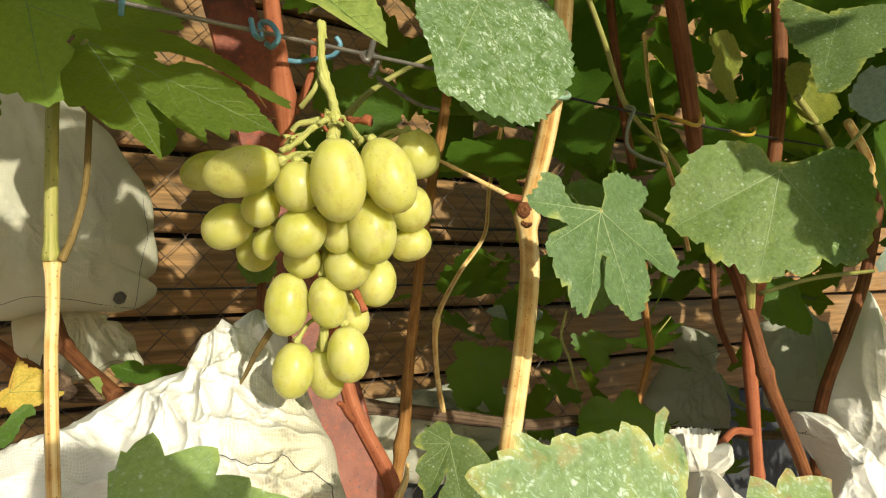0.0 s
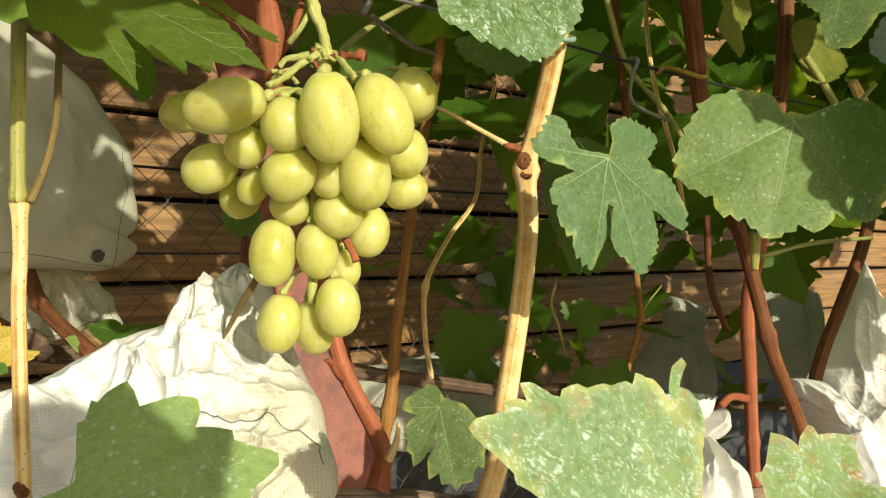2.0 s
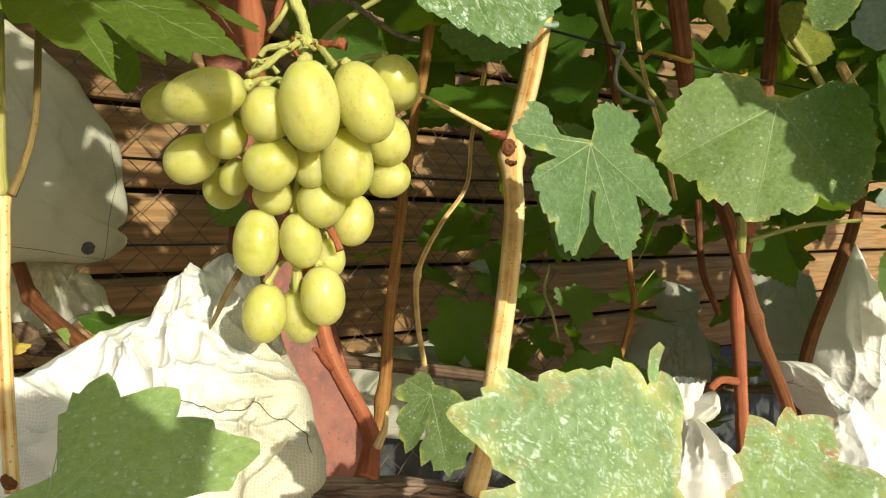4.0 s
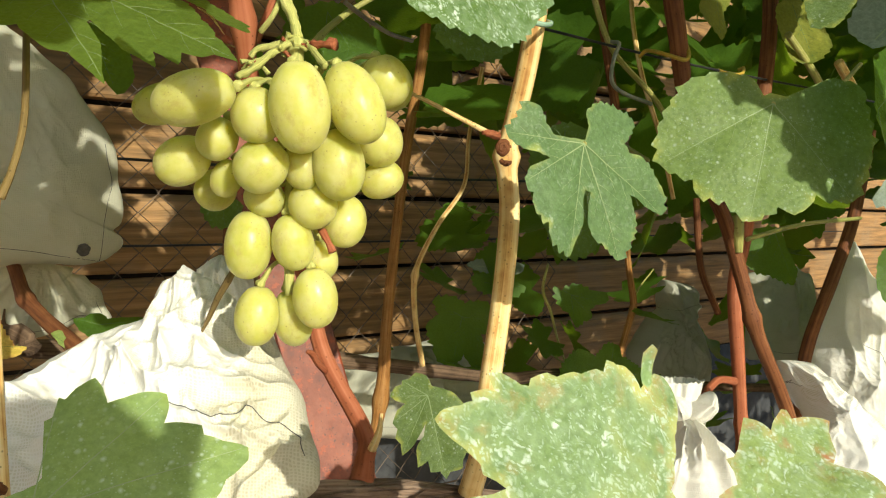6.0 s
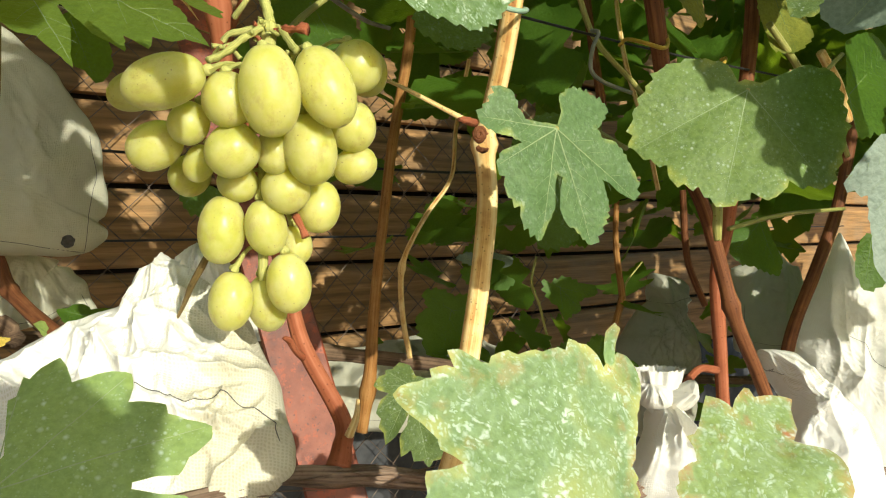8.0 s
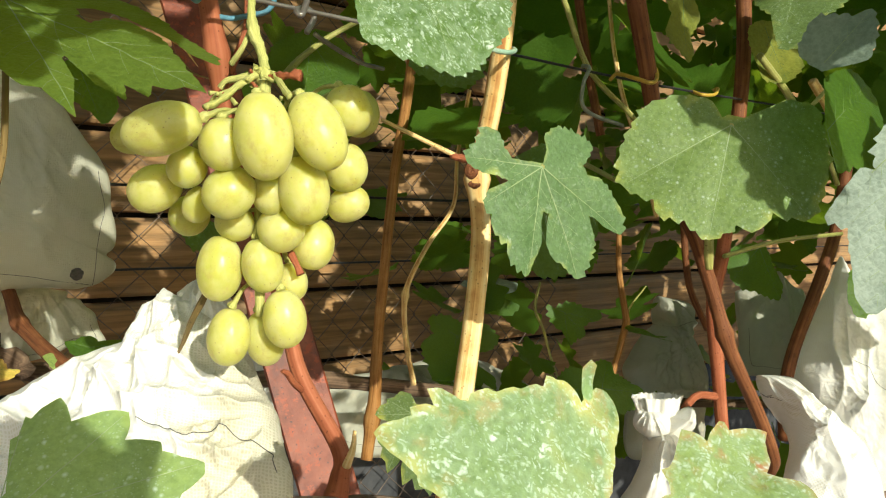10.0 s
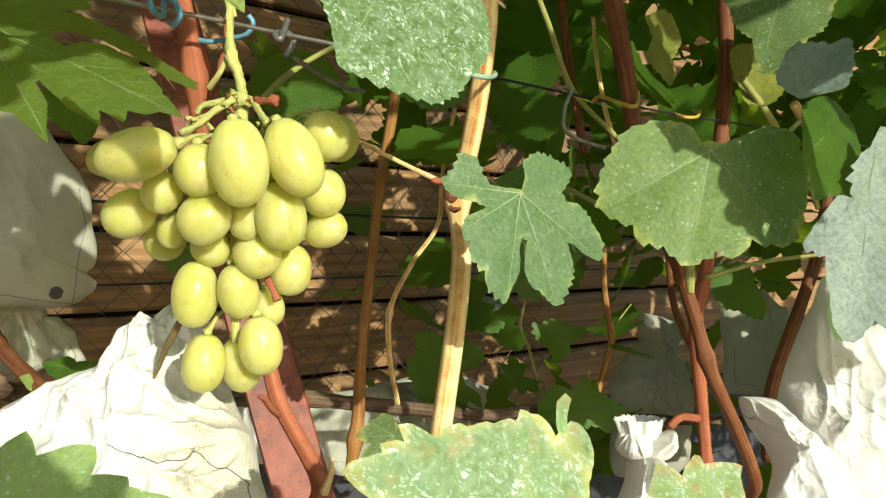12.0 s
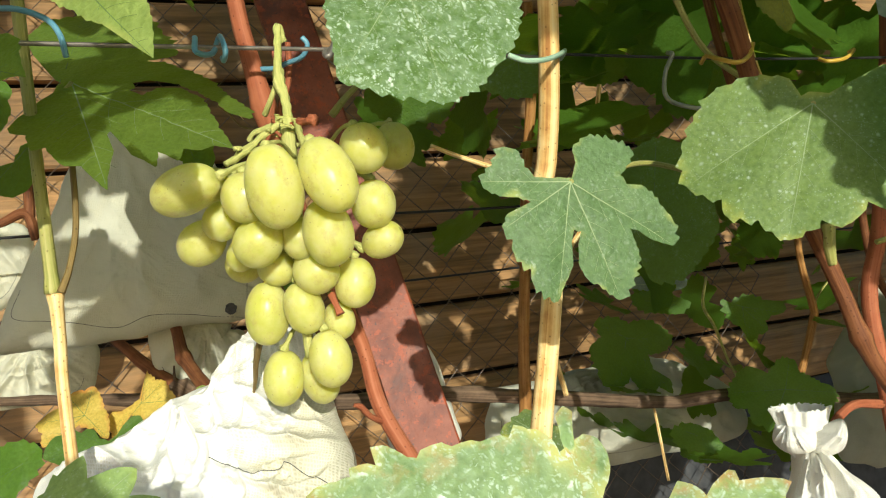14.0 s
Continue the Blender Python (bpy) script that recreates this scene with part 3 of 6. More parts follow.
def cloth_bag(name, J, axis, normal, ctrl, mat, label, thick=0.03, folds=0.010, seed=1, rings=34, around=120, group="", into=None, pleat=1.0, crumple=1.0, hem=False, puff=2.4, tucks=(), limp=None):
    """A cloth bag: a soft outline filled out on both sides, with creases that run down from its neck."""
    J, up = Vector(J), Vector(normal).normalized()
    ay = (Vector(axis) - up * up.dot(Vector(axis))).normalized()
    ax = ay.cross(up)
    m = Matrix((ax, ay, up)).transposed().to_4x4()
    m.translation = J
    c = [Vector((r * math.sin(radians(a)), r * math.cos(radians(a)), 0)) * 0.001 for a, r in ctrl]
    ring = glide(c + [c[0]], max(6, around // len(c)))[:-1]
    k = len(ring)
    big = max(v.length for v in ring)
    neck = Vector((0, max(v.y for v in ring)))
    verts, faces = [], []

    def ridge(v):
        return (1 - min(1.0, abs(noise.noise(v)) * 1.9)) ** 2

    def crease(x, y, side):
        a = math.atan2(x - neck.x, neck.y * 1.15 - y)
        d = math.hypot(x - neck.x, neck.y - y)
        w = 0.02 * noise.noise(Vector((x * 14, y * 14, seed)))
        f = pleat * 0.9 * ridge(Vector((a * 2.6 + seed + 9 * w, d * 6, side * 3.0 + seed)))
        f += pleat * 0.3 * ridge(Vector((a * 7.0 + seed + 20 * w, d * 13, side * 3.0 + seed)))
        f += 0.40 * ridge(Vector(((x + w) * 17 + seed, (y - w) * 17 + side, 5.0)))
        slump = 1.0
        if limp is not None:
            slump = 1 + 1.3 * min(1.0, max(0.0, (x - limp) / 0.018))
        f += slump * crumple * 0.24 * ridge(Vector(((x - 2 * w) * 34 + seed, (y + w) * 34 + side, 7.0)))
        f += slump * crumple * 0.14 * ridge(Vector(((x - w) * 62, (y + w) * 62 + seed, side)))
        f += 0.07 * ridge(Vector((x * 120 + seed, (y + w) * 120, side + 2)))
        f += 0.04 * ridge(Vector((x * 230, y * 230 + seed, side + 2)))
        for x0, y0, x1, y1, high in tucks if side > 0 else ():
            # a tuck lies over its lower side and runs out gently above
            dx, dy = x1 - x0, y1 - y0
            s = min(1.0, max(0.0, ((x - x0) * dx + (y - y0) * dy) / (dx * dx + dy * dy)))
            off = (y - y0 - s * dy) * dx / math.hypot(dx, dy)
            far = math.hypot(x - x0 - s * dx, y - y0 - s * dy)
            f += high * math.sin(math.pi * min(0.9, s + 0.1)) * math.exp(-far / (0.006 if off > 0 else 0.0007))
        return f - 0.6

    def front(x, y):
        """The height of the front face over a place on the bag."""
        th = math.atan2(x, y)
        edge = min(ring, key=lambda e: abs((math.atan2(e.x, e.y) - th + math.pi) % (2 * math.pi) - math.pi)).length
        q = min(1.0, math.hypot(x, y) / edge)
        return thick * math.sqrt(max(0.0, 1 - q ** puff)) + folds * crease(x, y, 1) * min(1, 1.6 * (1 - q) + 0.12)

    FRONT[name + str(seed)] = front

    for side in (1, -1):
        base = len(verts)
        verts.append(Vector((0, 0, side * thick + folds * crease(0, 0, side))))
        for i in range(1, rings + 1):
            s = i / rings
            for e in ring:
                x, y = e.x * s, e.y * s
                fall = math.sqrt(max(0.0, 1 - s ** puff))
                wob = folds * crease(x, y, side) * min(1, 1.6 * (1 - s) + 0.12)
                jag = 1 + (0.02 * noise.noise(Vector((e.x * 50, e.y * 50, seed))) + 0.03 * crumple * noise.noise(Vector((e.x * 24, e.y * 24, seed + 4)))) * s ** 6
                verts.append(Vector((x * jag, y * jag, side * thick * fall + wob)))
        for j in range(k):
            t = (base, base + 1 + j, base + 1 + (j + 1) % k)
            faces.append(t[::-1] if side > 0 else t)
        for i in range(rings - 1):
            b0, b1 = base + 1 + i * k, base + 1 + (i + 1) * k
            for j in range(k):
                q = (b0 + j, b1 + j, b1 + (j + 1) % k, b0 + (j + 1) % k)
                faces.append(q[::-1] if side > 0 else q)
    if into:
        body = mesh_object(name, verts, faces, mat, label=label)
        body.matrix_basis = m
        body.parent = into
        body.matrix_parent_inverse = into.matrix_basis.inverted()
        return body
    ob = thing(name, label, "fabric bag", group)
    ob.matrix_basis = m
    body = mesh_object("cloth", verts, faces, mat)
    body.parent = ob
    if hem:
        low = [e * 0.84 for e in ring if e.y < -0.1 * big]
        line = [Vector((p.x, p.y, front(p.x, p.y) + 0.0005)) for p in low]
        s = tube("seam", line, [0.0002, 0.0002], THREAD, label="dark stitched thread", sides=5, per=2)
        s.parent = ob
    return ob


def frill(bag, foot, profile, mat, label):
    """The gathered neck of a tied bag: a pleated sleeve that opens towards a frayed rim."""
    line = glide([Vector((r, 0, h)) for h, r in profile], 5)
    around, verts, faces = 120, [], []
    full = profile[-1][0]
    for skin in (0, 1):
        for p in line:
            s = p.z / full
            for k in range(around):
                a = 2 * math.pi * k / around
                ripple = 0.10 * math.sin(9 * a + 2.0 * s) + 0.06 * math.sin(17 * a + 1.3) + 0.10 * noise.noise(Vector((math.cos(a) * 3, math.sin(a) * 3, s * 4)))
                r = p.x * (1 + ripple) - 0.0005 * skin
                fray = 0.0012 * noise.noise(Vector((a * 9, 3.0, 1.0))) + 0.0005 * math.sin(31 * a) if s > 0.97 else 0
                verts.append(foot + Vector((r * math.cos(a), 0.72 * r * math.sin(a), p.z + fray)))
    n = len(line)
    for skin in (0, 1):
        for i in range(n - 1):
            for k in range(around):
                a, b = skin * n * around + i * around + k, skin * n * around + i * around + (k + 1) % around
                q = (a, b, b + around, a + around)
                faces.append(q[::-1] if skin else q)
    for k in range(around):
        a, b = (n - 1) * around + k, (n - 1) * around + (k + 1) % around
        faces.append((a, b, b + n * around, a + n * around))
    ob = mesh_object("gathered_neck", verts, faces, mat, label=label)
    ob.parent = bag
    ob.matrix_parent_inverse = bag.matrix_basis.inverted()
    return ob


def seam(bag, key, pts, label="dark stitched thread"):
    """A thin thread that lies on the front of a bag."""
    line = glide([Vector((x, y, 0)) for x, y in pts], 16)
    s = tube("seam", [Vector((p.x, p.y, FRONT[key](p.x, p.y) + 0.0004)) for p in line], [0.00022, 0.00022], THREAD, label=label, sides=5, per=2)
    s.parent = bag
    return s


# ---- ground and fence ----
def ground_sheet():
    n, size = 60, 60.0
    verts, faces = [], []
    for i in range(n + 1):
        for j in range(n + 1):
            x, y = [math.copysign(abs(2 * q / n - 1) ** 2.2, 2 * q / n - 1) * size for q in (i, j)]
            z = 0.03 * noise.noise(Vector((x * 2, y * 2, 0))) + 0.012 * noise.noise(Vector((x * 9, y * 9, 1)))
            verts.append((x, y, z))
    for i in range(n):
        for j in range(n):
            a = i * (n + 1) + j
            faces.append((a, a + n + 1, a + n + 2, a + 1))
    ob = mesh_object("ground", verts, faces, SOIL)
    return tagged(ob, "bare dry brown garden soil under the vines", "ground", kind="structure")


ground_sheet()

FENCE_V, PITCH = 1.50, 0.158


def plank_mesh(length, seed):
    """One board: a front face that leans out towards a bevelled upper edge."""
    prof = [(0.0, 0.0), (-0.012, 0.002), (-0.016, 0.008), (-0.028, 0.124), (-0.026, 0.135), (-0.006, 0.147), (0.012, 0.149), (0.012, 0.0)]
    n = 60
    verts, faces = [], []
    for i in range(n + 1):
        u = length * i / n
        for d, z in prof:
            w = 0.0016 * noise.noise(Vector((u * 3, z * 20, seed)))
            verts.append((u, d + w, z + 0.0025 * noise.noise(Vector((u * 1.4, 3.0, seed)))))
    m = len(prof)
    for i in range(n):
        for j in range(m):
            faces.append((i * m + j, (i + 1) * m + j, (i + 1) * m + (j + 1) % m, i * m + (j + 1) % m))
    faces.append(tuple(range(m)))
    faces.append(tuple(n * m + j for j in range(m))[::-1])
    return verts, faces


ROW_TURN = math.atan2(0.613, 0.79)
fence = thing("plank_fence", "weathered brown horizontal plank fence behind the vines", "fence", kind="structure")
for k in range(5, 16):
    z = 1.092 + 0.004 + (k - 6.9) * PITCH
    v, f = plank_mesh(8.0, k * 3.7)
    ob = mesh_object("plank", v, f, PLANK, fence, smooth=False)
    ob.matrix_basis = Matrix.Translation(rowpoint(-2.6, FENCE_V, z)) @ pose(0, 0, 0, random.Random(k).uniform(-0.5, 0.5), 0, math.degrees(ROW_TURN))
# near-black sheet added so that the gaps between boards read as shade
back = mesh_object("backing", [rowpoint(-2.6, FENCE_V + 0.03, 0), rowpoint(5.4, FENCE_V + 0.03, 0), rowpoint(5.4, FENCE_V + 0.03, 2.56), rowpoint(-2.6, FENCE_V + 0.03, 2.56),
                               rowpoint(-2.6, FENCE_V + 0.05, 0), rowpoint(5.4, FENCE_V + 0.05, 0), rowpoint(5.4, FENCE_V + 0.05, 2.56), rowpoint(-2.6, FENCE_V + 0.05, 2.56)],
                   [(0, 1, 2, 3), (7, 6, 5, 4), (0, 4, 5, 1), (3, 2, 6, 7), (0, 3, 7, 4), (1, 5, 6, 2)], GAP_SHADE, fence, smooth=False)


def plinth():
    """A dark sheet of roofing felt before the foot of the fence, slightly buckled."""
    verts, faces = [], []
    n, top = 120, 0.792
    for side in (0, 1):
        for i in range(n + 1):
            for j in range(9):
                u, z = -2.6 + 8.0 * i / n, -0.03 + (top + 0.03) * j / 8
                v = FENCE_V - 0.012 + 0.006 * side + 0.009 * noise.noise(Vector((u * 2.3, z * 3.0, 4.0))) + 0.003 * noise.noise(Vector((u * 9, z * 11, 2.0)))
                verts.append(rowpoint(u, v, z + (0.006 * noise.noise(Vector((u * 4, 7.0, 1.0))) if j == 8 else 0)))
    m = (n + 1) * 9
    for i in range(n):
        for j in range(8):
            a = i * 9 + j
            faces.append((a, a + 9, a + 10, a + 1))
            faces.append((m + a, m + a + 1, m + a + 10, m + a + 9))
        a = i * 9 + 8
        faces.append((a, a + 9, m + a + 9, m + a))
    return mesh_object("felt_sheet", verts, faces, FELT, fence, "dark grey roofing felt at the foot of the fence")


plinth()


def chain_link():
    """Zigzag wires that hook into one another, hung from two straight wires."""
    net = thing("chain_link_mesh", "rusty grey chain-link mesh in front of the planks", "wire mesh", kind="structure")
    half, v0 = 0.036, FENCE_V - 0.06
    pts = []
    for i in range(52):
        a = i % 2
        pts.append(Vector((half * 1.04 * a, 0.003 * (1 if i % 4 < 2 else -1), 0.36 + i * half)))
    verts, faces = [], []
    r = 0.0014
    for i, p in enumerate(pts):
        for j in range(4):
            an = math.pi / 2 * j + 0.4
            verts.append((p.x + r * math.cos(an), p.y + r * math.sin(an), p.z))
    for i in range(len(pts) - 1):
        for j in range(4):
            faces.append((i * 4 + j, i * 4 + (j + 1) % 4, i * 4 + 4 + (j + 1) % 4, i * 4 + 4 + j))
    first = mesh_object("wire", verts, faces, MESH_WIRE, net, smooth=False)
    me = first.data
    for k in range(96):
        ob = first if k == 0 else new("wire", me)
        ob.parent = net
        flip = pose(0, 0, 0) if k % 2 == 0 else Matrix.Diagonal((-1, 1, 1, 1))
        u = -1.9 + (k + k % 2) * half * 1.0
        ob.matrix_basis = Matrix.Translation(rowpoint(u, v0 + 0.004 * math.sin(k * 1.3), 0)) @ pose(0, 0, 0, 0, 0, math.degrees(ROW_TURN)) @ flip
    return net


chain_link()

# ---- post of the trellis ----
def angle_post():
    """A leaning angle-iron post: two flanges that meet in one edge, painted rust red."""
    lo, hi = Vector((-0.065, 0.582, 1.080)), Vector((-0.172, 0.640, 1.424))
    d = (hi - lo).normalized()
    a, b = lo - d * 1.02, hi + d * 0.75
    side = Vector((0.93, 0.37, 0)).normalized()
    side = (side - d * side.dot(d)).normalized()
    out = d.cross(side)
    w, t = 0.042, 0.004
    prof = [(-w / 2, 0), (-w / 2 + 0.001, -t * 0.8), (w / 2 - 0.0015, -t), (w / 2, -t + 0.0012), (w / 2, w), (w / 2 - t, w), (w / 2 - t, 0)]
    if out.y < 0:
        out = -out
    verts, faces = [], []
    n, m = 80, len(prof)
    for i in range(n + 1):
        p = a.lerp(b, i / n)
        for x, y in prof:
            wob = 0.0005 * noise.noise(Vector((x * 60, y * 60, i * 0.7)))
            verts.append(p + side * (x + wob) + out * (y + wob))
    for i in range(n):
        for j in range(m):
            faces.append((i * m + j, i * m + (j + 1) % m, (i + 1) * m + (j + 1) % m, (i + 1) * m + j))
    faces += [tuple(range(m))[::-1], tuple(n * m + j for j in range(m))]
    ob = mesh_object("trellis_post", verts, faces, PAINT, smooth=False)
    return tagged(ob, "leaning angle-iron trellis post in worn rust-red paint", "post")


angle_post()

# ---- front vine: canes ----
vine = thing("grapevine", "grapevine with red-brown canes and large green lobed leaves", "grapevine", "vines on the trellis")
C1 = tube("cane", [(0.073, 0.421, 1.375), (0.070, 0.423, 1.325), (0.065, 0.436, 1.286), (0.059, 0.448, 1.256), (0.055, 0.450, 1.238), (0.057, 0.452, 1.207), (0.052, 0.440, 1.163), (0.044, 0.429, 1.113), (0.041, 0.427, 1.086), (0.034, 0.429, 1.059)],
          [0.0050, 0.0053, 0.0055, 0.0056, 0.0056, 0.0056, 0.0058, 0.0062], STRAW_CANE, vine, "sunlit straw-coloured ripe cane", rough=0.05, nodes=[(0.445, 0.42, 0.022)], sides=16, seed=2)
curl = Vector((0.051, 0.431, 1.240))
tube("bud", [curl + Vector((0.0032 * (1 - q / 16) * math.cos(q * 0.9), -0.0035 - 0.00012 * q, 0.0042 * (1 - q / 16) * math.sin(q * 0.9))) for q in range(15)], [0.0013, 0.0015, 0.0012], DARK_CANE, vine, "dark red scaly bud", rough=0.5, grain=600, per=4, sides=9)
tube("bud", [(0.050, 0.426, 1.234), (0.052, 0.425, 1.232), (0.055, 0.430, 1.233)], [0.0012, 0.0016, 0.0010], DARK_CANE, vine, rough=0.6, grain=500, sides=9)
tube("bud", [(0.049, 0.433, 1.247), (0.043, 0.420, 1.247), (0.040, 0.416, 1.247)], [0.0022, 0.0018, 0.0012], RED_CANE, vine, rough=0.6, grain=400, sides=8)
tube("tendril", [(0.044, 0.429, 1.248), (0.030, 0.421, 1.254), (0.015, 0.416, 1.261), (0.004, 0.421, 1.267)], [0.0016, 0.0013, 0.0012, 0.0010], STRAW_CANE, vine, "thin dry straw-coloured tendril", sides=8)
tube("shoot", [(-0.154, 0.323, 1.366), (-0.157, 0.327, 1.330), (-0.160, 0.332, 1.280), (-0.162, 0.336, 1.237), (-0.162, 0.337, 1.211)],
     [0.0029, 0.0029, 0.0028, 0.0029, 0.0031], GREEN_CANE, vine, "upright green shoot", rough=0.05, nodes=[(0.99, 0.3, 0.05)])
tube("shoot", [(-0.162, 0.338, 1.211), (-0.161, 0.337, 1.190), (-0.161, 0.336, 1.169), (-0.159, 0.335, 1.124), (-0.157, 0.334, 1.092)],
     [0.0032, 0.0029, 0.0029, 0.0030, 0.0030], STRAW_CANE, vine, "ripe straw-coloured foot of the shoot", rough=0.05, nodes=[(0.0, 0.25, 0.05)])
tube("bud", [(-0.1585, 0.332, 1.099), (-0.1565, 0.3300, 1.097), (-0.1545, 0.332, 1.095)], [0.0016, 0.0026, 0.0014], DARK_CANE, vine, "dark scaly bud", rough=0.5, grain=500, sides=9)
tube("shoot", [(-0.148, 0.341, 1.280), (-0.150, 0.342, 1.244), (-0.154, 0.340, 1.223), (-0.157, 0.336, 1.211)], [0.0014, 0.0015, 0.0015, 0.0020], BROWN_SHOOT, vine, "thin brown side shoot", sides=9)
tube("cane", [(-0.081, 0.383, 1.381), (-0.079, 0.385, 1.342), (-0.076, 0.389, 1.315), (-0.074, 0.393, 1.294), (-0.072, 0.403, 1.263), (-0.061, 0.421, 1.211), (-0.051, 0.436, 1.166), (-0.042, 0.431, 1.132), (-0.021, 0.427, 1.093), (-0.020, 0.415, 1.080), (-0.021, 0.405, 1.072)],
     [0.0042, 0.0044, 0.0052, 0.0044, 0.0042, 0.0042, 0.0044, 0.0050, 0.0065], RED_CANE, vine, "thick red-brown cane beside the post", rough=0.08, nodes=[(0.30, 0.35, 0.03)], sides=16, seed=5)
tube("leaf_stalk", [(-0.060, 0.399, 1.326), (-0.061, 0.398, 1.308), (-0.069, 0.397, 1.287)], [0.0016, 0.0017, 0.0020], RED_CANE, vine, "thin red stalk", sides=9)
tube("spur", [(-0.041, 0.427, 1.125), (-0.043, 0.417, 1.130), (-0.045, 0.411, 1.136), (-0.047, 0.407, 1.138)], [0.0019, 0.0015, 0.0017, 0.0010], RED_CANE, vine, "short broken side spur", rough=0.4, sides=9)
tube("spur", [(-0.016, 0.412, 1.088), (-0.012, 0.408, 1.098), (-0.011, 0.409, 1.107)], [0.0022, 0.0015, 0.0008], STRAW_CANE, vine, "dry splintered spur", rough=0.5, sides=9)
tube("cane", [(0.142, 0.477, 1.410), (0.156, 0.492, 1.353), (0.165, 0.504, 1.321), (0.173, 0.511, 1.280), (0.179, 0.493, 1.233), (0.192, 0.493, 1.203), (0.204, 0.498, 1.170), (0.215, 0.500, 1.134), (0.237, 0.515, 1.094), (0.257, 0.535, 1.056), (0.263, 0.559, 1.037)],
     [0.0058, 0.0058, 0.0056, 0.0050, 0.0045, 0.0045, 0.0045, 0.0043, 0.0042, 0.0050], DARK_CANE, vine, "dark red-brown cane", rough=0.06, nodes=[(0.675, 0.35, 0.012)], sides=14, seed=9)
# the straight cane's upper half, its shade put into a darker bark colour
tube("cane", [(0.278, 0.634, 1.465), (0.281, 0.638, 1.359), (0.270, 0.630, 1.275)], [0.0062, 0.0060, 0.0057], DARK_CANE, vine, "upper end of the red-brown cane, darkened to stand for shade", rough=0.06, sides=14, seed=13)
tube("cane", [(0.270, 0.630, 1.275), (0.255, 0.616, 1.198), (0.242, 0.604, 1.155), (0.246, 0.607, 1.102), (0.251, 0.611, 1.049), (0.254, 0.613, 1.009)],
     [0.0056, 0.0052, 0.0052, 0.0050, 0.0050], RED_CANE, vine, "straight red-brown cane", rough=0.06, nodes=[(0.8, 0.2, 0.02)], sides=14, seed=12)
tube("stalk", [(0.241, 0.600, 1.084), (0.222, 0.580, 1.089), (0.210, 0.568, 1.085), (0.203, 0.560, 1.080)], [0.0032, 0.0028, 0.003, 0.0022], RED_CANE, vine, "curved reddish fruit stalk", sides=10)
tube("cane", [(0.423, 0.746, 1.288), (0.400, 0.728, 1.212), (0.369, 0.704, 1.156), (0.336, 0.678, 1.105), (0.326, 0.671, 1.072), (0.329, 0.680, 1.031)], [0.0054, 0.0055, 0.0054, 0.0054, 0.0054], DARK_CANE, vine, "dark red-brown cane", rough=0.06, sides=14, seed=15)
tube("shoot", [(0.403, 0.724, 1.207), (0.312, 0.647, 1.201), (0.248, 0.597, 1.190)], [0.0018, 0.0018, 0.0018], GREEN_CANE, vine, "thin green leaf stalk", sides=8)
tube("shoot", [(0.200, 0.495, 1.205), (0.199, 0.491, 1.195), (0.200, 0.492, 1.184)], [0.0042, 0.0036, 0.0024], GREEN_CANE, vine, "green node", sides=8)
tube("cordon", [(-0.097, 0.317, 1.084), (-0.068, 0.355, 1.079), (-0.054, 0.371, 1.079), (-0.040, 0.387, 1.076), (-0.021, 0.402, 1.070), (-0.001, 0.417, 1.066), (0.029, 0.440, 1.055), (0.077, 0.477, 1.037), (0.132, 0.514, 1.019), (0.198, 0.556, 1.018), (0.263, 0.607, 1.007), (0.476, 0.774, 0.946)],
     [0.0030, 0.0030, 0.0032, 0.0038, 0.0052, 0.0050, 0.0046, 0.0048, 0.0056, 0.0070, 0.0070, 0.0070], BARK, vine, "old horizontal arm with shaggy peeling bark", rough=0.35, ridges=0.6, sides=30, per=16, seed=3)
rng = random.Random(8)
for k in range(48):
    s = rng.random()
    a, b = ((Vector((-0.068, 0.355, 1.079)), Vector((-0.017, 0.405, 1.071))), (Vector((-0.022, 0.401, 1.072)), Vector((0.032, 0.443, 1.056))), (Vector((0.187, 0.548, 1.020)), Vector((0.297, 0.633, 0.998))))[k % 3]
    fat = 0.0036 if k % 3 == 0 else 0.0060
    p = a.lerp(b, s) + Vector((0, -fat, rng.uniform(-fat, fat) * 0.8))
    d = (b - a).normalized()
    ln = rng.uniform(0.012, 0.035)
    w = rng.uniform(-0.003, 0.003)
    tube("bark_strip", [p, p + d * ln * 0.5 + Vector((0, -0.0005, w)), p + d * ln + Vector((0, -0.002 * rng.random(), w * 2.4))], [0.0005, 0.0011, 0.0003], BARK, vine, sides=5, rough=0.4, flat=0.35, seed=k)
tube("leaf_stalk", [(0.025, 0.399, 1.344), (0.025, 0.400, 1.359), (0.041, 0.411, 1.378)], [0.0013, 0.0015, 0.0016], GREEN_CANE, vine, sides=8)
tube("dry_tip", [(-0.096, 0.386, 1.297), (-0.09, 0.386, 1.292), (-0.084, 0.386, 1.285), (-0.076, 0.386, 1.282)], [0.0006, 0.0014, 0.0011, 0.0005], BROWN_SHOOT, vine, "withered curled leaf tip", rough=0.9, grain=500, flat=0.4, sides=9)
tube("dry_tip", [(-0.092, 0.382, 1.299), (-0.086, 0.382, 1.295), (-0.08, 0.382, 1.287)], [0.0005, 0.0012, 0.0004], STRAW_CANE, vine, rough=0.9, grain=500, flat=0.4, sides=9)
tube("leaf_stalk", [(0.182, 0.406, 1.26), (0.232, 0.509, 1.277), (0.292, 0.568, 1.291), (0.344, 0.621, 1.324)], [0.0012, 0.0015, 0.0016, 0.0018], GREEN_CANE, vine, sides=8)
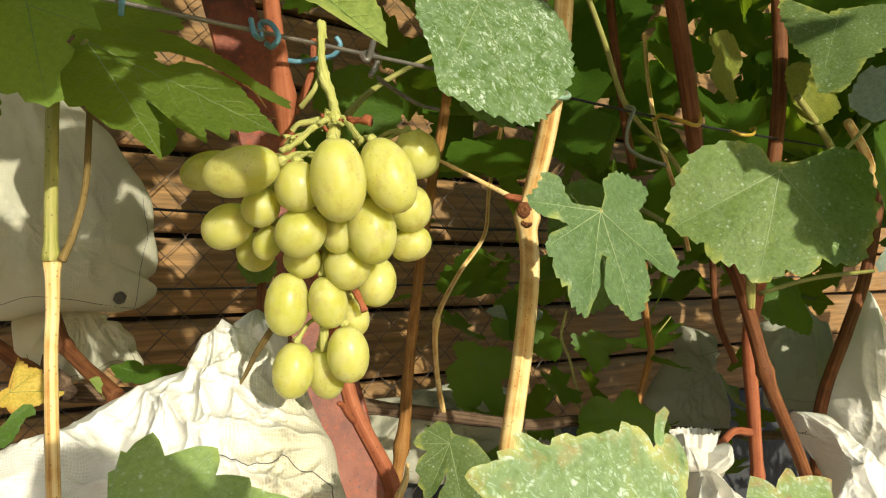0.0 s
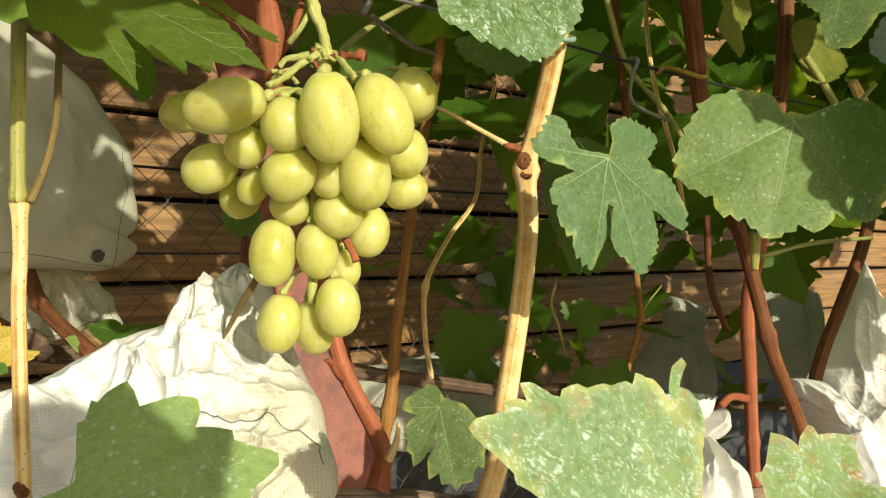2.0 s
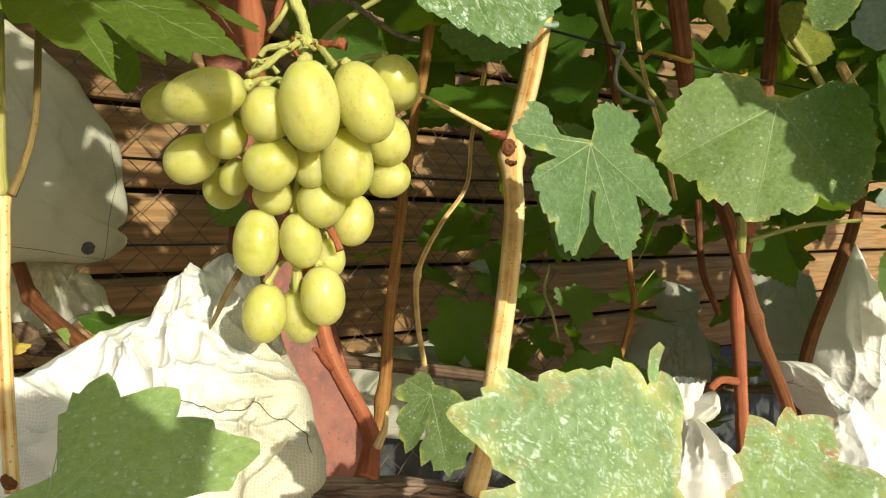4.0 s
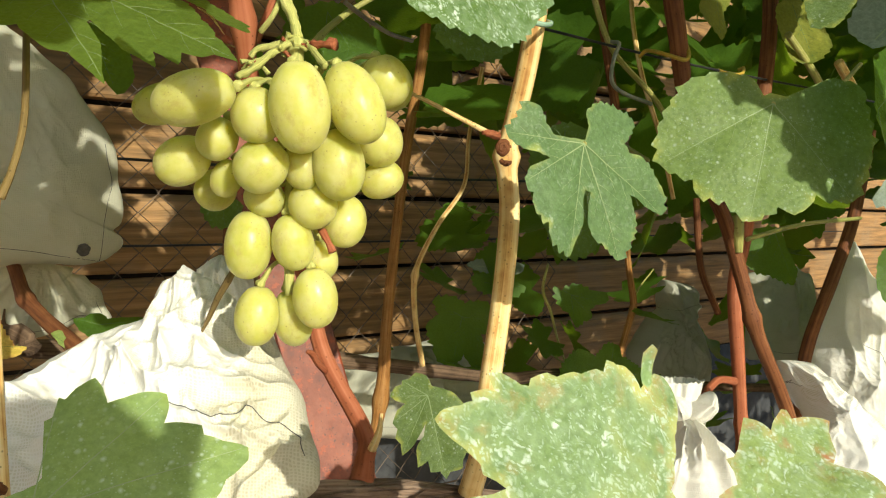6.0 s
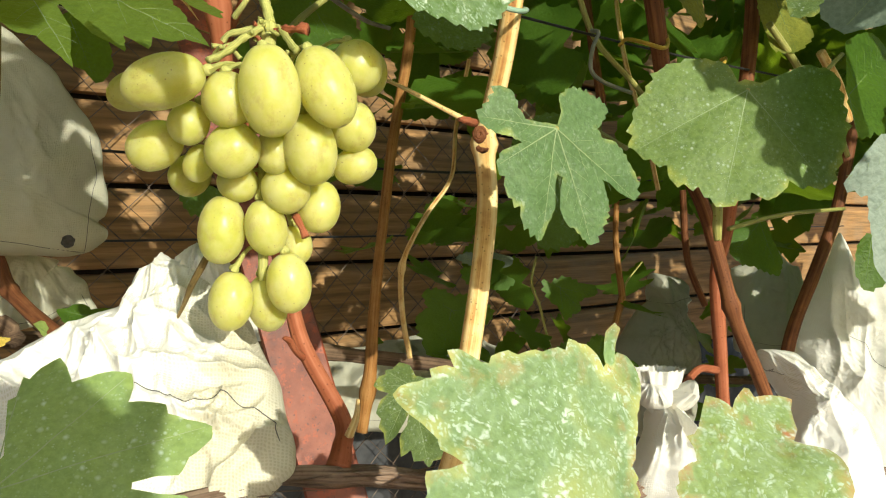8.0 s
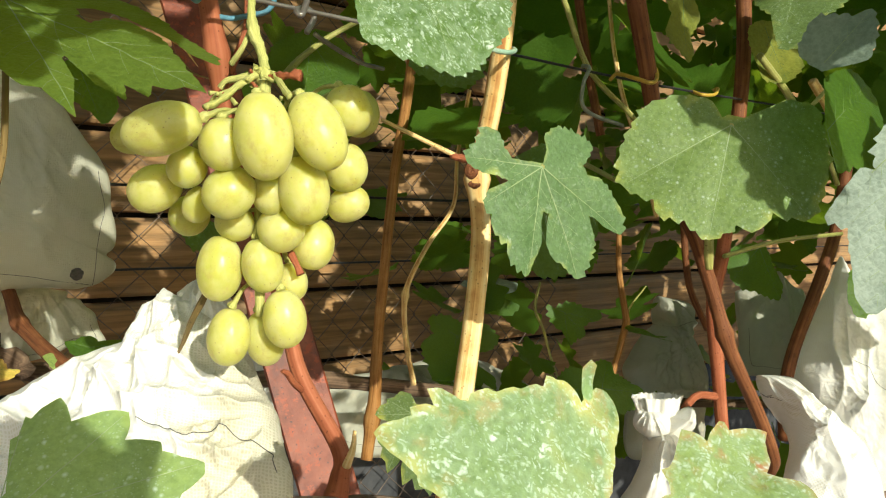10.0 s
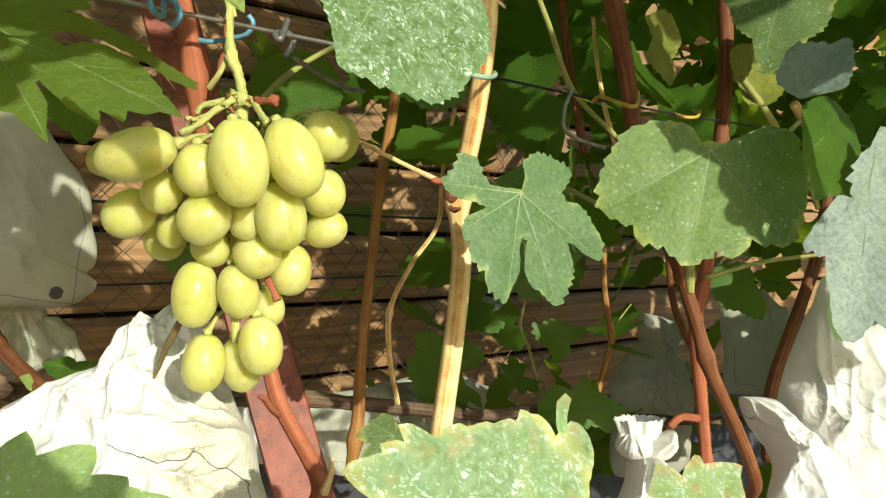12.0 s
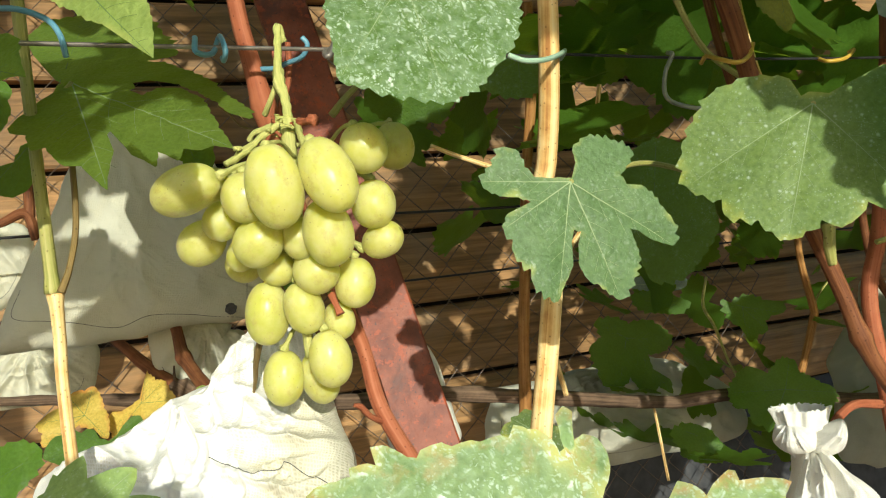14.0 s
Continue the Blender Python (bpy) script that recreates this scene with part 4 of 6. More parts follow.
tube("leaf_stalk", [(0.079, 0.356, 1.235), (0.088, 0.385, 1.239), (0.110, 0.440, 1.246), (0.140, 0.476, 1.238)], [0.0011, 0.0013, 0.0014, 0.0015], GREEN_CANE, vine, sides=8)
tube("leaf_stalk", [(-0.158, 0.358, 1.313), (-0.160, 0.344, 1.299), (-0.162, 0.342, 1.291)], [0.0012, 0.0015, 0.0018], GREEN_CANE, vine, sides=8)
tube("tendril", [(-0.044, 0.409, 1.288), (-0.037, 0.417, 1.299), (-0.023, 0.425, 1.312), (0.000, 0.431, 1.326)], [0.0022, 0.0018, 0.0015, 0.0013], GREEN_CANE, vine, "green leaf stalk with a red foot", sides=8)
tube("leaf_stalk", [(0.279, 0.508, 1.270), (0.284, 0.511, 1.255), (0.294, 0.519, 1.237)], [0.0013, 0.0015, 0.0016], GREEN_CANE, vine, sides=8)
tube("shoot", [(0.274, 0.592, 1.340), (0.302, 0.607, 1.313), (0.324, 0.618, 1.283)], [0.0026, 0.0028, 0.0028], GREEN_CANE, vine, "green shoot with brown bark", sides=8)
tube("cane", [(0.338, 0.642, 1.330), (0.362, 0.660, 1.307), (0.378, 0.673, 1.280)], [0.0038, 0.0042, 0.0042], STRAW_CANE, vine, sides=10)

# ---- front vine: leaves ----
leaf("leaf", (0.079, 0.356, 1.235), (0.33, -0.06, -0.94), (0.43, -0.88, 0.20),
     [(168, 2), (125, 7), (120, 15), (130, 20), (143, 26), (140, 31), (124, 33), (112, 37), (106, 35), (99, 29), (95, 23), (85, 18), (85, 25), (85, 30), (77, 35), (68, 35), (62, 39), (49, 41), (45, 46), (31, 50), (28, 42), (23, 34), (24, 25), (21, 20), (13, 21), (18, 27), (19, 34), (15, 40), (9, 43), (0, 52), (-10, 47), (-21, 41), (-26, 35), (-30, 31), (-33, 34), (-33, 40), (-38, 51), (-48, 47), (-55, 39), (-67, 31), (-67, 24), (-77, 22), (-85, 26), (-95, 32), (-113, 27), (-135, 22), (-151, 15), (-140, 9), (-136, 2)],
     LEAF_BLUE, vine, VEIN_PALE, cup=-0.04, wave=0.03, rings=40, seed=3, teeth=0.0022, step=0.0040, label="deeply lobed dull green leaf with a yellowing edge")
leaf("leaf", (0.182, 0.406, 1.260), (-0.29, -0.32, -0.90), (-0.02, -0.94, 0.34),
     [(120, 6), (135, 16), (113, 28), (91, 43), (60, 58), (46, 63), (31, 57), (26, 62), (13, 58), (0, 63), (-12, 54), (-23, 57), (-33, 50), (-51, 60), (-79, 52), (-119, 46), (-132, 33), (-136, 8)],
     LEAF_DULL, vine, VEIN_PALE, cup=-0.06, wave=0.04, rings=26, seed=5, teeth=0.0030, step=0.0085, label="broad dull green leaf with small white specks")
leaf("leaf", (0.022, 0.338, 1.324), (0.33, -0.41, -0.85), (0.46, -0.72, 0.52),
     [(173, 3), (141, 18), (83, 33), (47, 51), (37, 64), (27, 63), (13, 64), (-0, 64), (-28, 54), (-52, 51), (-83, 48), (-112, 45), (-138, 29), (-146, 6)],
     LEAF_SPRAY, vine, VEIN_PALE, cup=-0.05, wave=0.05, rings=26, seed=7, teeth=0.0020, step=0.0065, label="round green leaf covered with white spray specks")
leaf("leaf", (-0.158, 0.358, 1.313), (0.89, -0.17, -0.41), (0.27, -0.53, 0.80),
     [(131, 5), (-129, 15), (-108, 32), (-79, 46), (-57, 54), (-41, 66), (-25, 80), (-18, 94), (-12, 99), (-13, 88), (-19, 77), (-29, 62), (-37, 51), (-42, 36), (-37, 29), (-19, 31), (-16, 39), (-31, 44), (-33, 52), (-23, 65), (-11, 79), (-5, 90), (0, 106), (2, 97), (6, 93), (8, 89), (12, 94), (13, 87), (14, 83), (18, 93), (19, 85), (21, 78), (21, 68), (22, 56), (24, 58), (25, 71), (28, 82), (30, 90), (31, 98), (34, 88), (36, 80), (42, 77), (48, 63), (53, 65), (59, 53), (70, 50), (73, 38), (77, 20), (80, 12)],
     LEAF_SHADE_LIFTED, vine, VEIN_PALE, cup=-0.04, wave=0.03, rings=32, seed=9, teeth=0.0020, step=0.007, groove=0.010, label="large dark green lobed leaf in half shade")
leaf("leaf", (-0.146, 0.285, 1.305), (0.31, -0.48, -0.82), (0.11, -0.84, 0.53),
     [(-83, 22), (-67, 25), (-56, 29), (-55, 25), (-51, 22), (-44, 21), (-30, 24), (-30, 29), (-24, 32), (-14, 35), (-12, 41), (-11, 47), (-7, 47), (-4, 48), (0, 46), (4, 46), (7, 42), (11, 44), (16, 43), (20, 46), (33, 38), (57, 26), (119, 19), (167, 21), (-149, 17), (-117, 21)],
     LEAF_SHADE_LIFTED, vine, VEIN, cup=-0.05, wave=0.06, rings=24, seed=11, teeth=0.0014, step=0.008)
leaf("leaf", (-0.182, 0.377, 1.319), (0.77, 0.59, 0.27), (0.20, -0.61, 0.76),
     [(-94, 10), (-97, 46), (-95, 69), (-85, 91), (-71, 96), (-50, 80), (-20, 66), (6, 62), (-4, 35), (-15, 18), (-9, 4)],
     LEAF_SHADE_LIFTED, vine, VEIN, cup=0.05, wave=0.06, seed=13, teeth=0.0030, step=0.008)
leaf("leaf", (-0.038, 0.221, 1.296), (0.68, -0.39, -0.62), (-0.20, -0.91, 0.35),
     [(179, 4), (173, 24), (152, 21), (69, 7), (10, 19), (0, 45), (-8, 38), (-19, 29), (-46, 20), (-103, 9), (-126, 3)],
     LEAF_TIP, vine, VEIN, cup=-0.05, wave=0.03, seed=15, teeth=0.0012, step=0.006, label="pale green leaf tip in full sun")
leaf("leaf", (0.052, 0.226, 1.126), (-0.81, -0.14, 0.58), (0.46, -0.76, 0.46),
     [(0, 45), (5, 44), (10, 41), (15, 39), (17, 41), (26, 37), (28, 42), (34, 40), (40, 35), (44, 34), (47, 36), (61, 36), (73, 38), (84, 42), (84, 46), (89, 47), (94, 49), (100, 49), (103, 48), (105, 58), (109, 61), (114, 60), (118, 57), (124, 48), (132, 42), (142, 37), (157, 37), (175, 42), (-165, 34), (-137, 26), (-110, 24), (-66, 28), (-45, 36), (-35, 33), (-26, 33), (-23, 26), (-18, 22), (-15, 25), (-14, 29), (-9, 30), (-5, 35), (-4, 39), (-2, 43)],
     LEAF_SPRAY_DRY, vine, VEIN_LIGHT, cup=-0.04, wave=0.05, rings=28, seed=17, veins=False, groove=0.003, teeth=0.0012, step=0.006, label="broad leaf with white spray residue and a withered yellow-brown edge")
leaf("leaf", (-0.092, 0.228, 1.124), (0.09, 0.74, 0.67), (0.10, -0.68, 0.73),
     [(-150, 10), (-96, 13), (-61, 9), (-38, 8), (-15, 9), (-9, 11), (-15, 20), (-18, 30), (-14, 31), (-13, 38), (-10, 37), (-7, 41), (-1, 45), (6, 40), (10, 37), (15, 40), (21, 45), (27, 48), (32, 45), (36, 41), (40, 45), (45, 49), (49, 48), (54, 52), (59, 58), (63, 57), (68, 50), (74, 47), (74, 41), (76, 35), (79, 35), (81, 42), (81, 49), (85, 55), (98, 46), (120, 28), (150, 18)],
     LEAF_SPRAY_GREEN, vine, VEIN_LIGHT, cup=-0.05, wave=0.04, rings=26, seed=19, fine=False, groove=0.003, teeth=0.0009, step=0.006, label="green leaf with white spray specks, partly shaded")
leaf("leaf", (0.100, 0.233, 1.120), (0.52, 0.66, 0.54), (0.10, -0.68, 0.73),
     [(-180, 11), (-138, 8), (-62, 9), (-31, 10), (-31, 14), (-35, 18), (-27, 19), (-22, 22), (-20, 25), (-16, 35), (-7, 35), (-2, 34), (-2, 38), (0, 45), (2, 46), (5, 44), (10, 50), (16, 55), (18, 50), (21, 47), (25, 44), (28, 39), (32, 41), (37, 46), (42, 47), (48, 46), (58, 43), (65, 41), (95, 30), (140, 18)],
     LEAF_SPRAY_RED, vine, VEIN_LIGHT, cup=-0.04, wave=0.05, rings=26, seed=21, veins=False, groove=0.003, teeth=0.0009, step=0.006, label="sprayed green leaf with a red and yellow edge")
leaf("leaf", (0.012, 0.604, 1.073), (0.29, -0.47, -0.83), (-0.10, -0.88, 0.47),
     [(170, 21), (151, 20), (139, 24), (133, 22), (124, 26), (109, 29), (101, 25), (90, 18), (84, 25), (77, 29), (71, 33), (61, 33), (56, 39), (48, 40), (41, 47), (37, 43), (33, 38), (31, 33), (27, 27), (22, 21), (23, 30), (29, 37), (29, 41), (27, 46), (25, 53), (20, 50), (17, 48), (15, 56), (8, 56), (5, 62), (1, 58), (-8, 59), (-11, 54), (-16, 51), (-19, 56), (-26, 48), (-33, 45), (-47, 37), (-60, 27), (-82, 18), (-105, 11), (-141, 8), (-168, 16)],
     LEAF_DULL, vine, VEIN_PALE, cup=-0.05, wave=0.06, rings=30, seed=23, teeth=0.0012, step=0.010)
leaf("leaf", (0.212, 0.371, 1.283), (0.67, -0.10, 0.74), (-0.47, -0.83, 0.31),
     [(-164, 4), (-97, 13), (-52, 22), (-11, 25), (-0, 31), (20, 25), (59, 18), (83, 6)],
     LEAF_GREY, vine, VEIN_PALE, cup=0.16, wave=0.08, seed=25, teeth=0.0018, step=0.006, label="folded leaf that shows its grey underside")
leaf("leaf", (0.210, 0.365, 1.251), (0.69, 0.03, -0.73), (0.36, -0.88, 0.31),
     [(-134, 5), (-122, 29), (-102, 44), (-84, 57), (-73, 54), (-37, 35), (0, 28), (10, 20), (39, 20), (40, 8)],
     LEAF, vine, VEIN, cup=-0.08, wave=0.05, seed=27, teeth=0.0014, step=0.006, label="hanging green leaf lit from behind")
leaf("leaf", (0.238, 0.361, 1.240), (-0.76, 0.01, -0.65), (-0.35, -0.85, 0.40),
     [(139, 18), (117, 13), (-4, 11), (20, 15), (0, 41), (-16, 41), (-26, 58), (-30, 70), (-37, 75), (-43, 65), (-55, 71), (-79, 41), (-164, 21), (147, 30)],
     LEAF_PALE, vine, VEIN_PALE, cup=-0.05, wave=0.06, seed=29, teeth=0.0026, step=0.007)
leaf("leaf", (0.295, 0.571, 1.392), (-0.36, -0.39, -0.85), (-0.30, -0.81, 0.51),
     [(131, 9), (118, 49), (70, 35), (18, 41), (2, 70), (-12, 68), (-32, 45), (-61, 39), (-119, 36), (-161, 12)],
     LEAF_DULL, vine, VEIN_PALE, cup=-0.04, wave=0.06, seed=31, teeth=0.0020, step=0.007)
leaf("leaf", (0.192, 0.511, 1.362), (-0.06, -0.15, -0.99), (0.42, -0.90, 0.11),
     [(144, 4), (70, 17), (31, 21), (29, 37), (10, 44), (-0, 50), (-12, 40), (-10, 30), (-40, 21), (-82, 8)],
     LEAF_TURNING, vine, VEIN, cup=0.1, wave=0.10, seed=33, teeth=0.0018, step=0.006, label="hanging leaf that turns yellow")
leaf("leaf", (0.289, 0.617, 1.368), (0.17, -0.28, -0.95), (0.21, -0.93, 0.31),
     [(148, 6), (84, 16), (39, 31), (22, 48), (0, 51), (-22, 42), (-56, 25), (-100, 11)],
     LEAF_TURNING, vine, VEIN, cup=0.1, wave=0.10, seed=35, teeth=0.0018, step=0.006)
leaf("leaf", (0.117, 0.622, 1.273), (-0.09, -0.46, -0.88), (-0.10, -0.88, 0.47),
     [(144, 7), (75, 25), (25, 59), (8, 86), (2, 103), (-11, 100), (-32, 78), (-39, 60), (-73, 31), (-128, 10)],
     LEAF_FRESH, vine, VEIN, cup=-0.08, wave=0.06, seed=37, teeth=0.0028, step=0.008)
leaf("leaf", (0.043, 0.489, 1.319), (0.10, -0.49, -0.87), (0.20, -0.84, 0.50),
     [(122, 8), (86, 27), (60, 30), (32, 25), (0, 27), (-27, 25), (-69, 22), (-110, 16)],
     LEAF_FRESH, vine, VEIN, cup=-0.05, wave=0.06, seed=39, teeth=0.0024, step=0.007)
leaf("leaf", (-0.106, 0.474, 1.215), (0.18, -0.29, -0.94), (0.10, -0.94, 0.31),
     [(118, 5), (86, 12), (36, 15), (-0, 17), (-29, 16), (-73, 11), (-102, 5)],
     LEAF_FRESH, vine, VEIN, cup=-0.05, wave=0.06, seed=41, teeth=0.0020, step=0.006)
leaf("leaf", (-0.296, 0.522, 1.095), (0.79, 0.46, 0.41), (0.11, -0.75, 0.65),
     [(-155, 48), (-147, 48), (-142, 47), (-133, 45), (-129, 39), (-119, 39), (-119, 28), (-108, 26), (-99, 19), (-100, 9), (-28, 4), (-15, 10), (-26, 19), (-24, 28), (-17, 32), (-2, 30), (-3, 24), (11, 19), (54, 16), (96, 13), (155, 16), (-173, 32)],
     LEAF_FRESH, vine, VEIN, cup=-0.05, wave=0.08, rings=24, seed=43, teeth=0.0014, step=0.007)
leaf("leaf", (-0.375, 0.597, 1.104), (-0.86, -0.38, -0.33), (0.22, -0.87, 0.44),
     [(16, 41), (22, 37), (32, 33), (42, 26), (68, 27), (86, 26), (104, 22), (121, 26), (147, 20), (-177, 16), (-149, 21), (-114, 32), (-108, 27), (-105, 15), (-41, 9), (-24, 19), (-13, 30), (-16, 38), (-13, 42), (0, 36)],
     LEAF_YELLOW, vine, VEIN, cup=-0.05, wave=0.10, rings=24, seed=45, teeth=0.0014, step=0.006, label="withered yellow leaf")
leaf("leaf", (-0.342, 0.629, 1.106), (-0.54, -0.27, -0.8), (0.1, -0.87, 0.44),
     [(6, 40), (-2, 35), (4, 25), (8, 13), (-32, 12), (-52, 19), (-85, 20), (-106, 27), (-114, 35), (-128, 40), (-130, 31), (-148, 27), (-170, 27), (171, 23), (150, 27), (144, 31), (136, 13), (118, 5), (53, 8), (37, 19), (42, 27), (36, 31)],
     LEAF_YELLOW, vine, VEIN, cup=-0.05, wave=0.10, rings=24, seed=47, teeth=0.0014, step=0.006, label="withered yellow leaf")
leaf("leaf", (-0.230, 0.379, 1.121), (-0.35, -0.52, -0.78), (0.32, -0.85, 0.42),
     [(-166, 11), (131, 13), (83, 20), (33, 22), (-12, 21), (-53, 10), (-131, 10)],
     LEAF, vine, VEIN, cup=-0.05, wave=0.08, seed=49, teeth=0.0024, step=0.007)
leaf("leaf", (-0.234, 0.611, 1.126), (-0.15, -0.55, -0.82), (0.21, -0.83, 0.52),
     [(93, 20), (104, 13), (137, 11), (169, 9), (-149, 7), (-126, 18), (-121, 28), (-113, 38), (-106, 36), (-100, 25), (-80, 16), (-48, 12), (-6, 9), (39, 12), (67, 15)],
     LEAF, vine, VEIN, cup=-0.05, wave=0.08, seed=51, teeth=0.0024, step=0.007)
leaf("leaf", (-0.249, 0.591, 1.114), (-0.3, -0.3, 0.8), (0.21, -0.83, 0.52),
     [(-18, 16), (11, 12), (15, 7), (104, 2), (147, 7), (167, 13), (-176, 15), (-167, 10), (-111, 3), (-32, 8)],
     LEAF_TIP, vine, VEIN, cup=-0.04, wave=0.06, seed=52, teeth=0.0012, step=0.006, label="small light green leaf in the sun")
leaf("leaf", (0.232, 0.965, 1.023), (-0.48, -0.32, -0.81), (0.10, -0.94, 0.31),
     [(60, 59), (79, 53), (98, 45), (105, 33), (110, 24), (134, 28), (150, 34), (167, 36), (178, 35), (-173, 28), (-164, 25), (-142, 31), (-128, 38), (-122, 47), (-113, 52), (-101, 52), (-91, 49), (-79, 41), (-67, 39), (-59, 28), (-40, 22), (-18, 26), (-9, 39), (-2, 52), (7, 47), (15, 52), (27, 48), (36, 46), (42, 57)],
     LEAF, vine, VEIN, cup=-0.05, wave=0.08, rings=24, seed=53, teeth=0.003, step=0.007)

leaf("leaf", (0.365, 0.815, 1.195), (0.15, -0.45, -0.88), (0.10, -0.88, 0.47),
     [(126, 9), (97, 28), (73, 43), (51, 51), (24, 50), (0, 60), (-13, 45), (-21, 19), (-100, 7)],
     LEAF, vine, VEIN, cup=-0.06, wave=0.06, seed=57, teeth=0.0024, step=0.007)
leaf("leaf", (0.311, 0.520, 1.185), (-0.28, -0.39, -0.88), (0.00, -0.91, 0.41),
     [(83, 5), (39, 14), (19, 26), (2, 37), (-23, 31), (-61, 17), (-115, 10)],
     LEAF, vine, VEIN, cup=-0.06, wave=0.06, seed=59, teeth=0.0024, step=0.007)
leaf("leaf", (-0.185, 0.489, 1.314), (0.43, -0.25, -0.86), (0.30, -0.86, 0.41),
     [(147, 6), (-95, 10), (-39, 24), (-15, 40), (0, 42), (6, 33), (28, 23), (66, 10)],
     LEAF, vine, VEIN, cup=-0.06, wave=0.06, seed=61, teeth=0.0030, step=0.009)
leaf("leaf", (-0.064, 0.621, 1.362), (-0.02, -0.47, -0.88), (0.20, -0.87, 0.46),
     [(121, 11), (73, 28), (45, 44), (22, 52), (0, 63), (-12, 52), (-33, 59), (-59, 46), (-90, 28), (-138, 15)],
     LEAF, vine, VEIN, cup=-0.06, wave=0.06, seed=63, teeth=0.0030, step=0.009)
leaf("leaf", (0.080, 0.261, 1.151), (-0.08, 0.08, 0.99), (0.25, -0.96, 0.10),
     [(-150, 2), (-22, 6), (-16, 11), (-3, 13), (10, 11), (19, 5), (152, 2)],
     LEAF_SPRAY_DRY, vine, VEIN_LIGHT, cup=0.55, wave=0.02, seed=55, teeth=0.0008, step=0.006, veins=False, label="curled-up lobe of the sprayed leaf")

# ---- the bunch of grapes ----
bunch = thing("bunch_of_grapes", "hanging bunch of large oval yellow-green grapes", "grapes", at=(-0.04, 0.35, 1.278))


def berry_mesh():
    """An oval berry, 2 by 1 by 1, a little fuller below, with a dimple at the stalk."""
    verts, faces = [], []
    n, m = 30, 20
    for i in range(m + 1):
        th = math.pi * i / m
        z = math.cos(th)
        r = math.sin(th) ** 0.94 if 0 < i < m else 0.0
        z -= 0.06 * math.exp(-(th / 0.22) ** 2)
        r *= 1 - 0.03 * z
        for j in range(n):
            a = 2 * math.pi * j / n
            verts.append((r * math.cos(a), r * math.sin(a), z))
    for i in range(m):
        for j in range(n):
            faces.append((i * n + j, (i + 1) * n + j, (i + 1) * n + (j + 1) % n, i * n + (j + 1) % n))
    return verts, faces


def berry(x, y, z, tilt, half, wide, k):
    rr = random.Random(k)
    v, f = berry_mesh()
    w = wide * 0.001
    pts = [Vector((a * w * (1 + 0.02 * noise.noise(Vector((a, b, c + k)))), b * w, c * half * 0.001)) for a, b, c in v]
    ob = mesh_object("grape", pts, f, GRAPE)
    ob.matrix_basis = pose(x, y, z, rr.uniform(-6, 6), tilt, rr.uniform(0, 60) if abs(tilt) < 20 else 0)
    return under(ob, bunch)


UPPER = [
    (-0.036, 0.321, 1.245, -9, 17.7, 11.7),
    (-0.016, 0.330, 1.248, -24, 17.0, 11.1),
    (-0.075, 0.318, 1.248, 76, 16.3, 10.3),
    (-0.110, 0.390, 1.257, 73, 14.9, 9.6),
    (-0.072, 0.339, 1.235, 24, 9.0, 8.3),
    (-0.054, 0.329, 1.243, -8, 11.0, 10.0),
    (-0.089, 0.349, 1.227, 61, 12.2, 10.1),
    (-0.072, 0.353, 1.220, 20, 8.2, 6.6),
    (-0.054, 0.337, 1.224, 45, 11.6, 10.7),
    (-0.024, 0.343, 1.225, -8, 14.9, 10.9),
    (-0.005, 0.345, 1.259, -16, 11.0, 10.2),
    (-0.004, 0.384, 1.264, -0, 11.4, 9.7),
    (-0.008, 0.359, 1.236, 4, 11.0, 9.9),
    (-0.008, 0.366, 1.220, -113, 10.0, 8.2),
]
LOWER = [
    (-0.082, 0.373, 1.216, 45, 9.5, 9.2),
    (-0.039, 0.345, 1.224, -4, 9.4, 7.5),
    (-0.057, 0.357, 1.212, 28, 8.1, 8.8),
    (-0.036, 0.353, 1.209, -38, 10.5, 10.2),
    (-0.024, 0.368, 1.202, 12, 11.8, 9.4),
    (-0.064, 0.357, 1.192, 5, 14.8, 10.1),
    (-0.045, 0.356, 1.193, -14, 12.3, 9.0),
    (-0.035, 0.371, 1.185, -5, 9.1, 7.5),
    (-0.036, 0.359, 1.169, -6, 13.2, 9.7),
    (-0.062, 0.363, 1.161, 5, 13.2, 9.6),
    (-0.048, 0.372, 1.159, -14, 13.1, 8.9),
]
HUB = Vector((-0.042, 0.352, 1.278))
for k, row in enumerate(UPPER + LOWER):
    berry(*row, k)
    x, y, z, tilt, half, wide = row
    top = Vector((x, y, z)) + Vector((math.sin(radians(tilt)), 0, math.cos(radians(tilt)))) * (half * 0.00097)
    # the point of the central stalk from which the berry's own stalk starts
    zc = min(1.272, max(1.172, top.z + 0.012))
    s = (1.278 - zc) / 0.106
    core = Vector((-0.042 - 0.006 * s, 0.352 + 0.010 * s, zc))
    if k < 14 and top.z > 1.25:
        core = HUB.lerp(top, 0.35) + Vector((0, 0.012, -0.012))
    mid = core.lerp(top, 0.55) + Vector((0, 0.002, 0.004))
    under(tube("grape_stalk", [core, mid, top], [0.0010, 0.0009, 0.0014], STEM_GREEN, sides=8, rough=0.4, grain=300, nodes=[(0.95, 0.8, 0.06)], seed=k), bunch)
under(tube("main_stalk", [(-0.051, 0.375, 1.319), (-0.052, 0.372, 1.326), (-0.051, 0.368, 1.314), (-0.049, 0.362, 1.299), (-0.044, 0.356, 1.286), HUB], [0.0019, 0.0018, 0.0017, 0.0022, 0.0021, 0.0022], STEM_GREEN, rough=0.45, grain=260, per=12, sides=12, nodes=[(0.62, 0.35, 0.07)], seed=4), bunch)
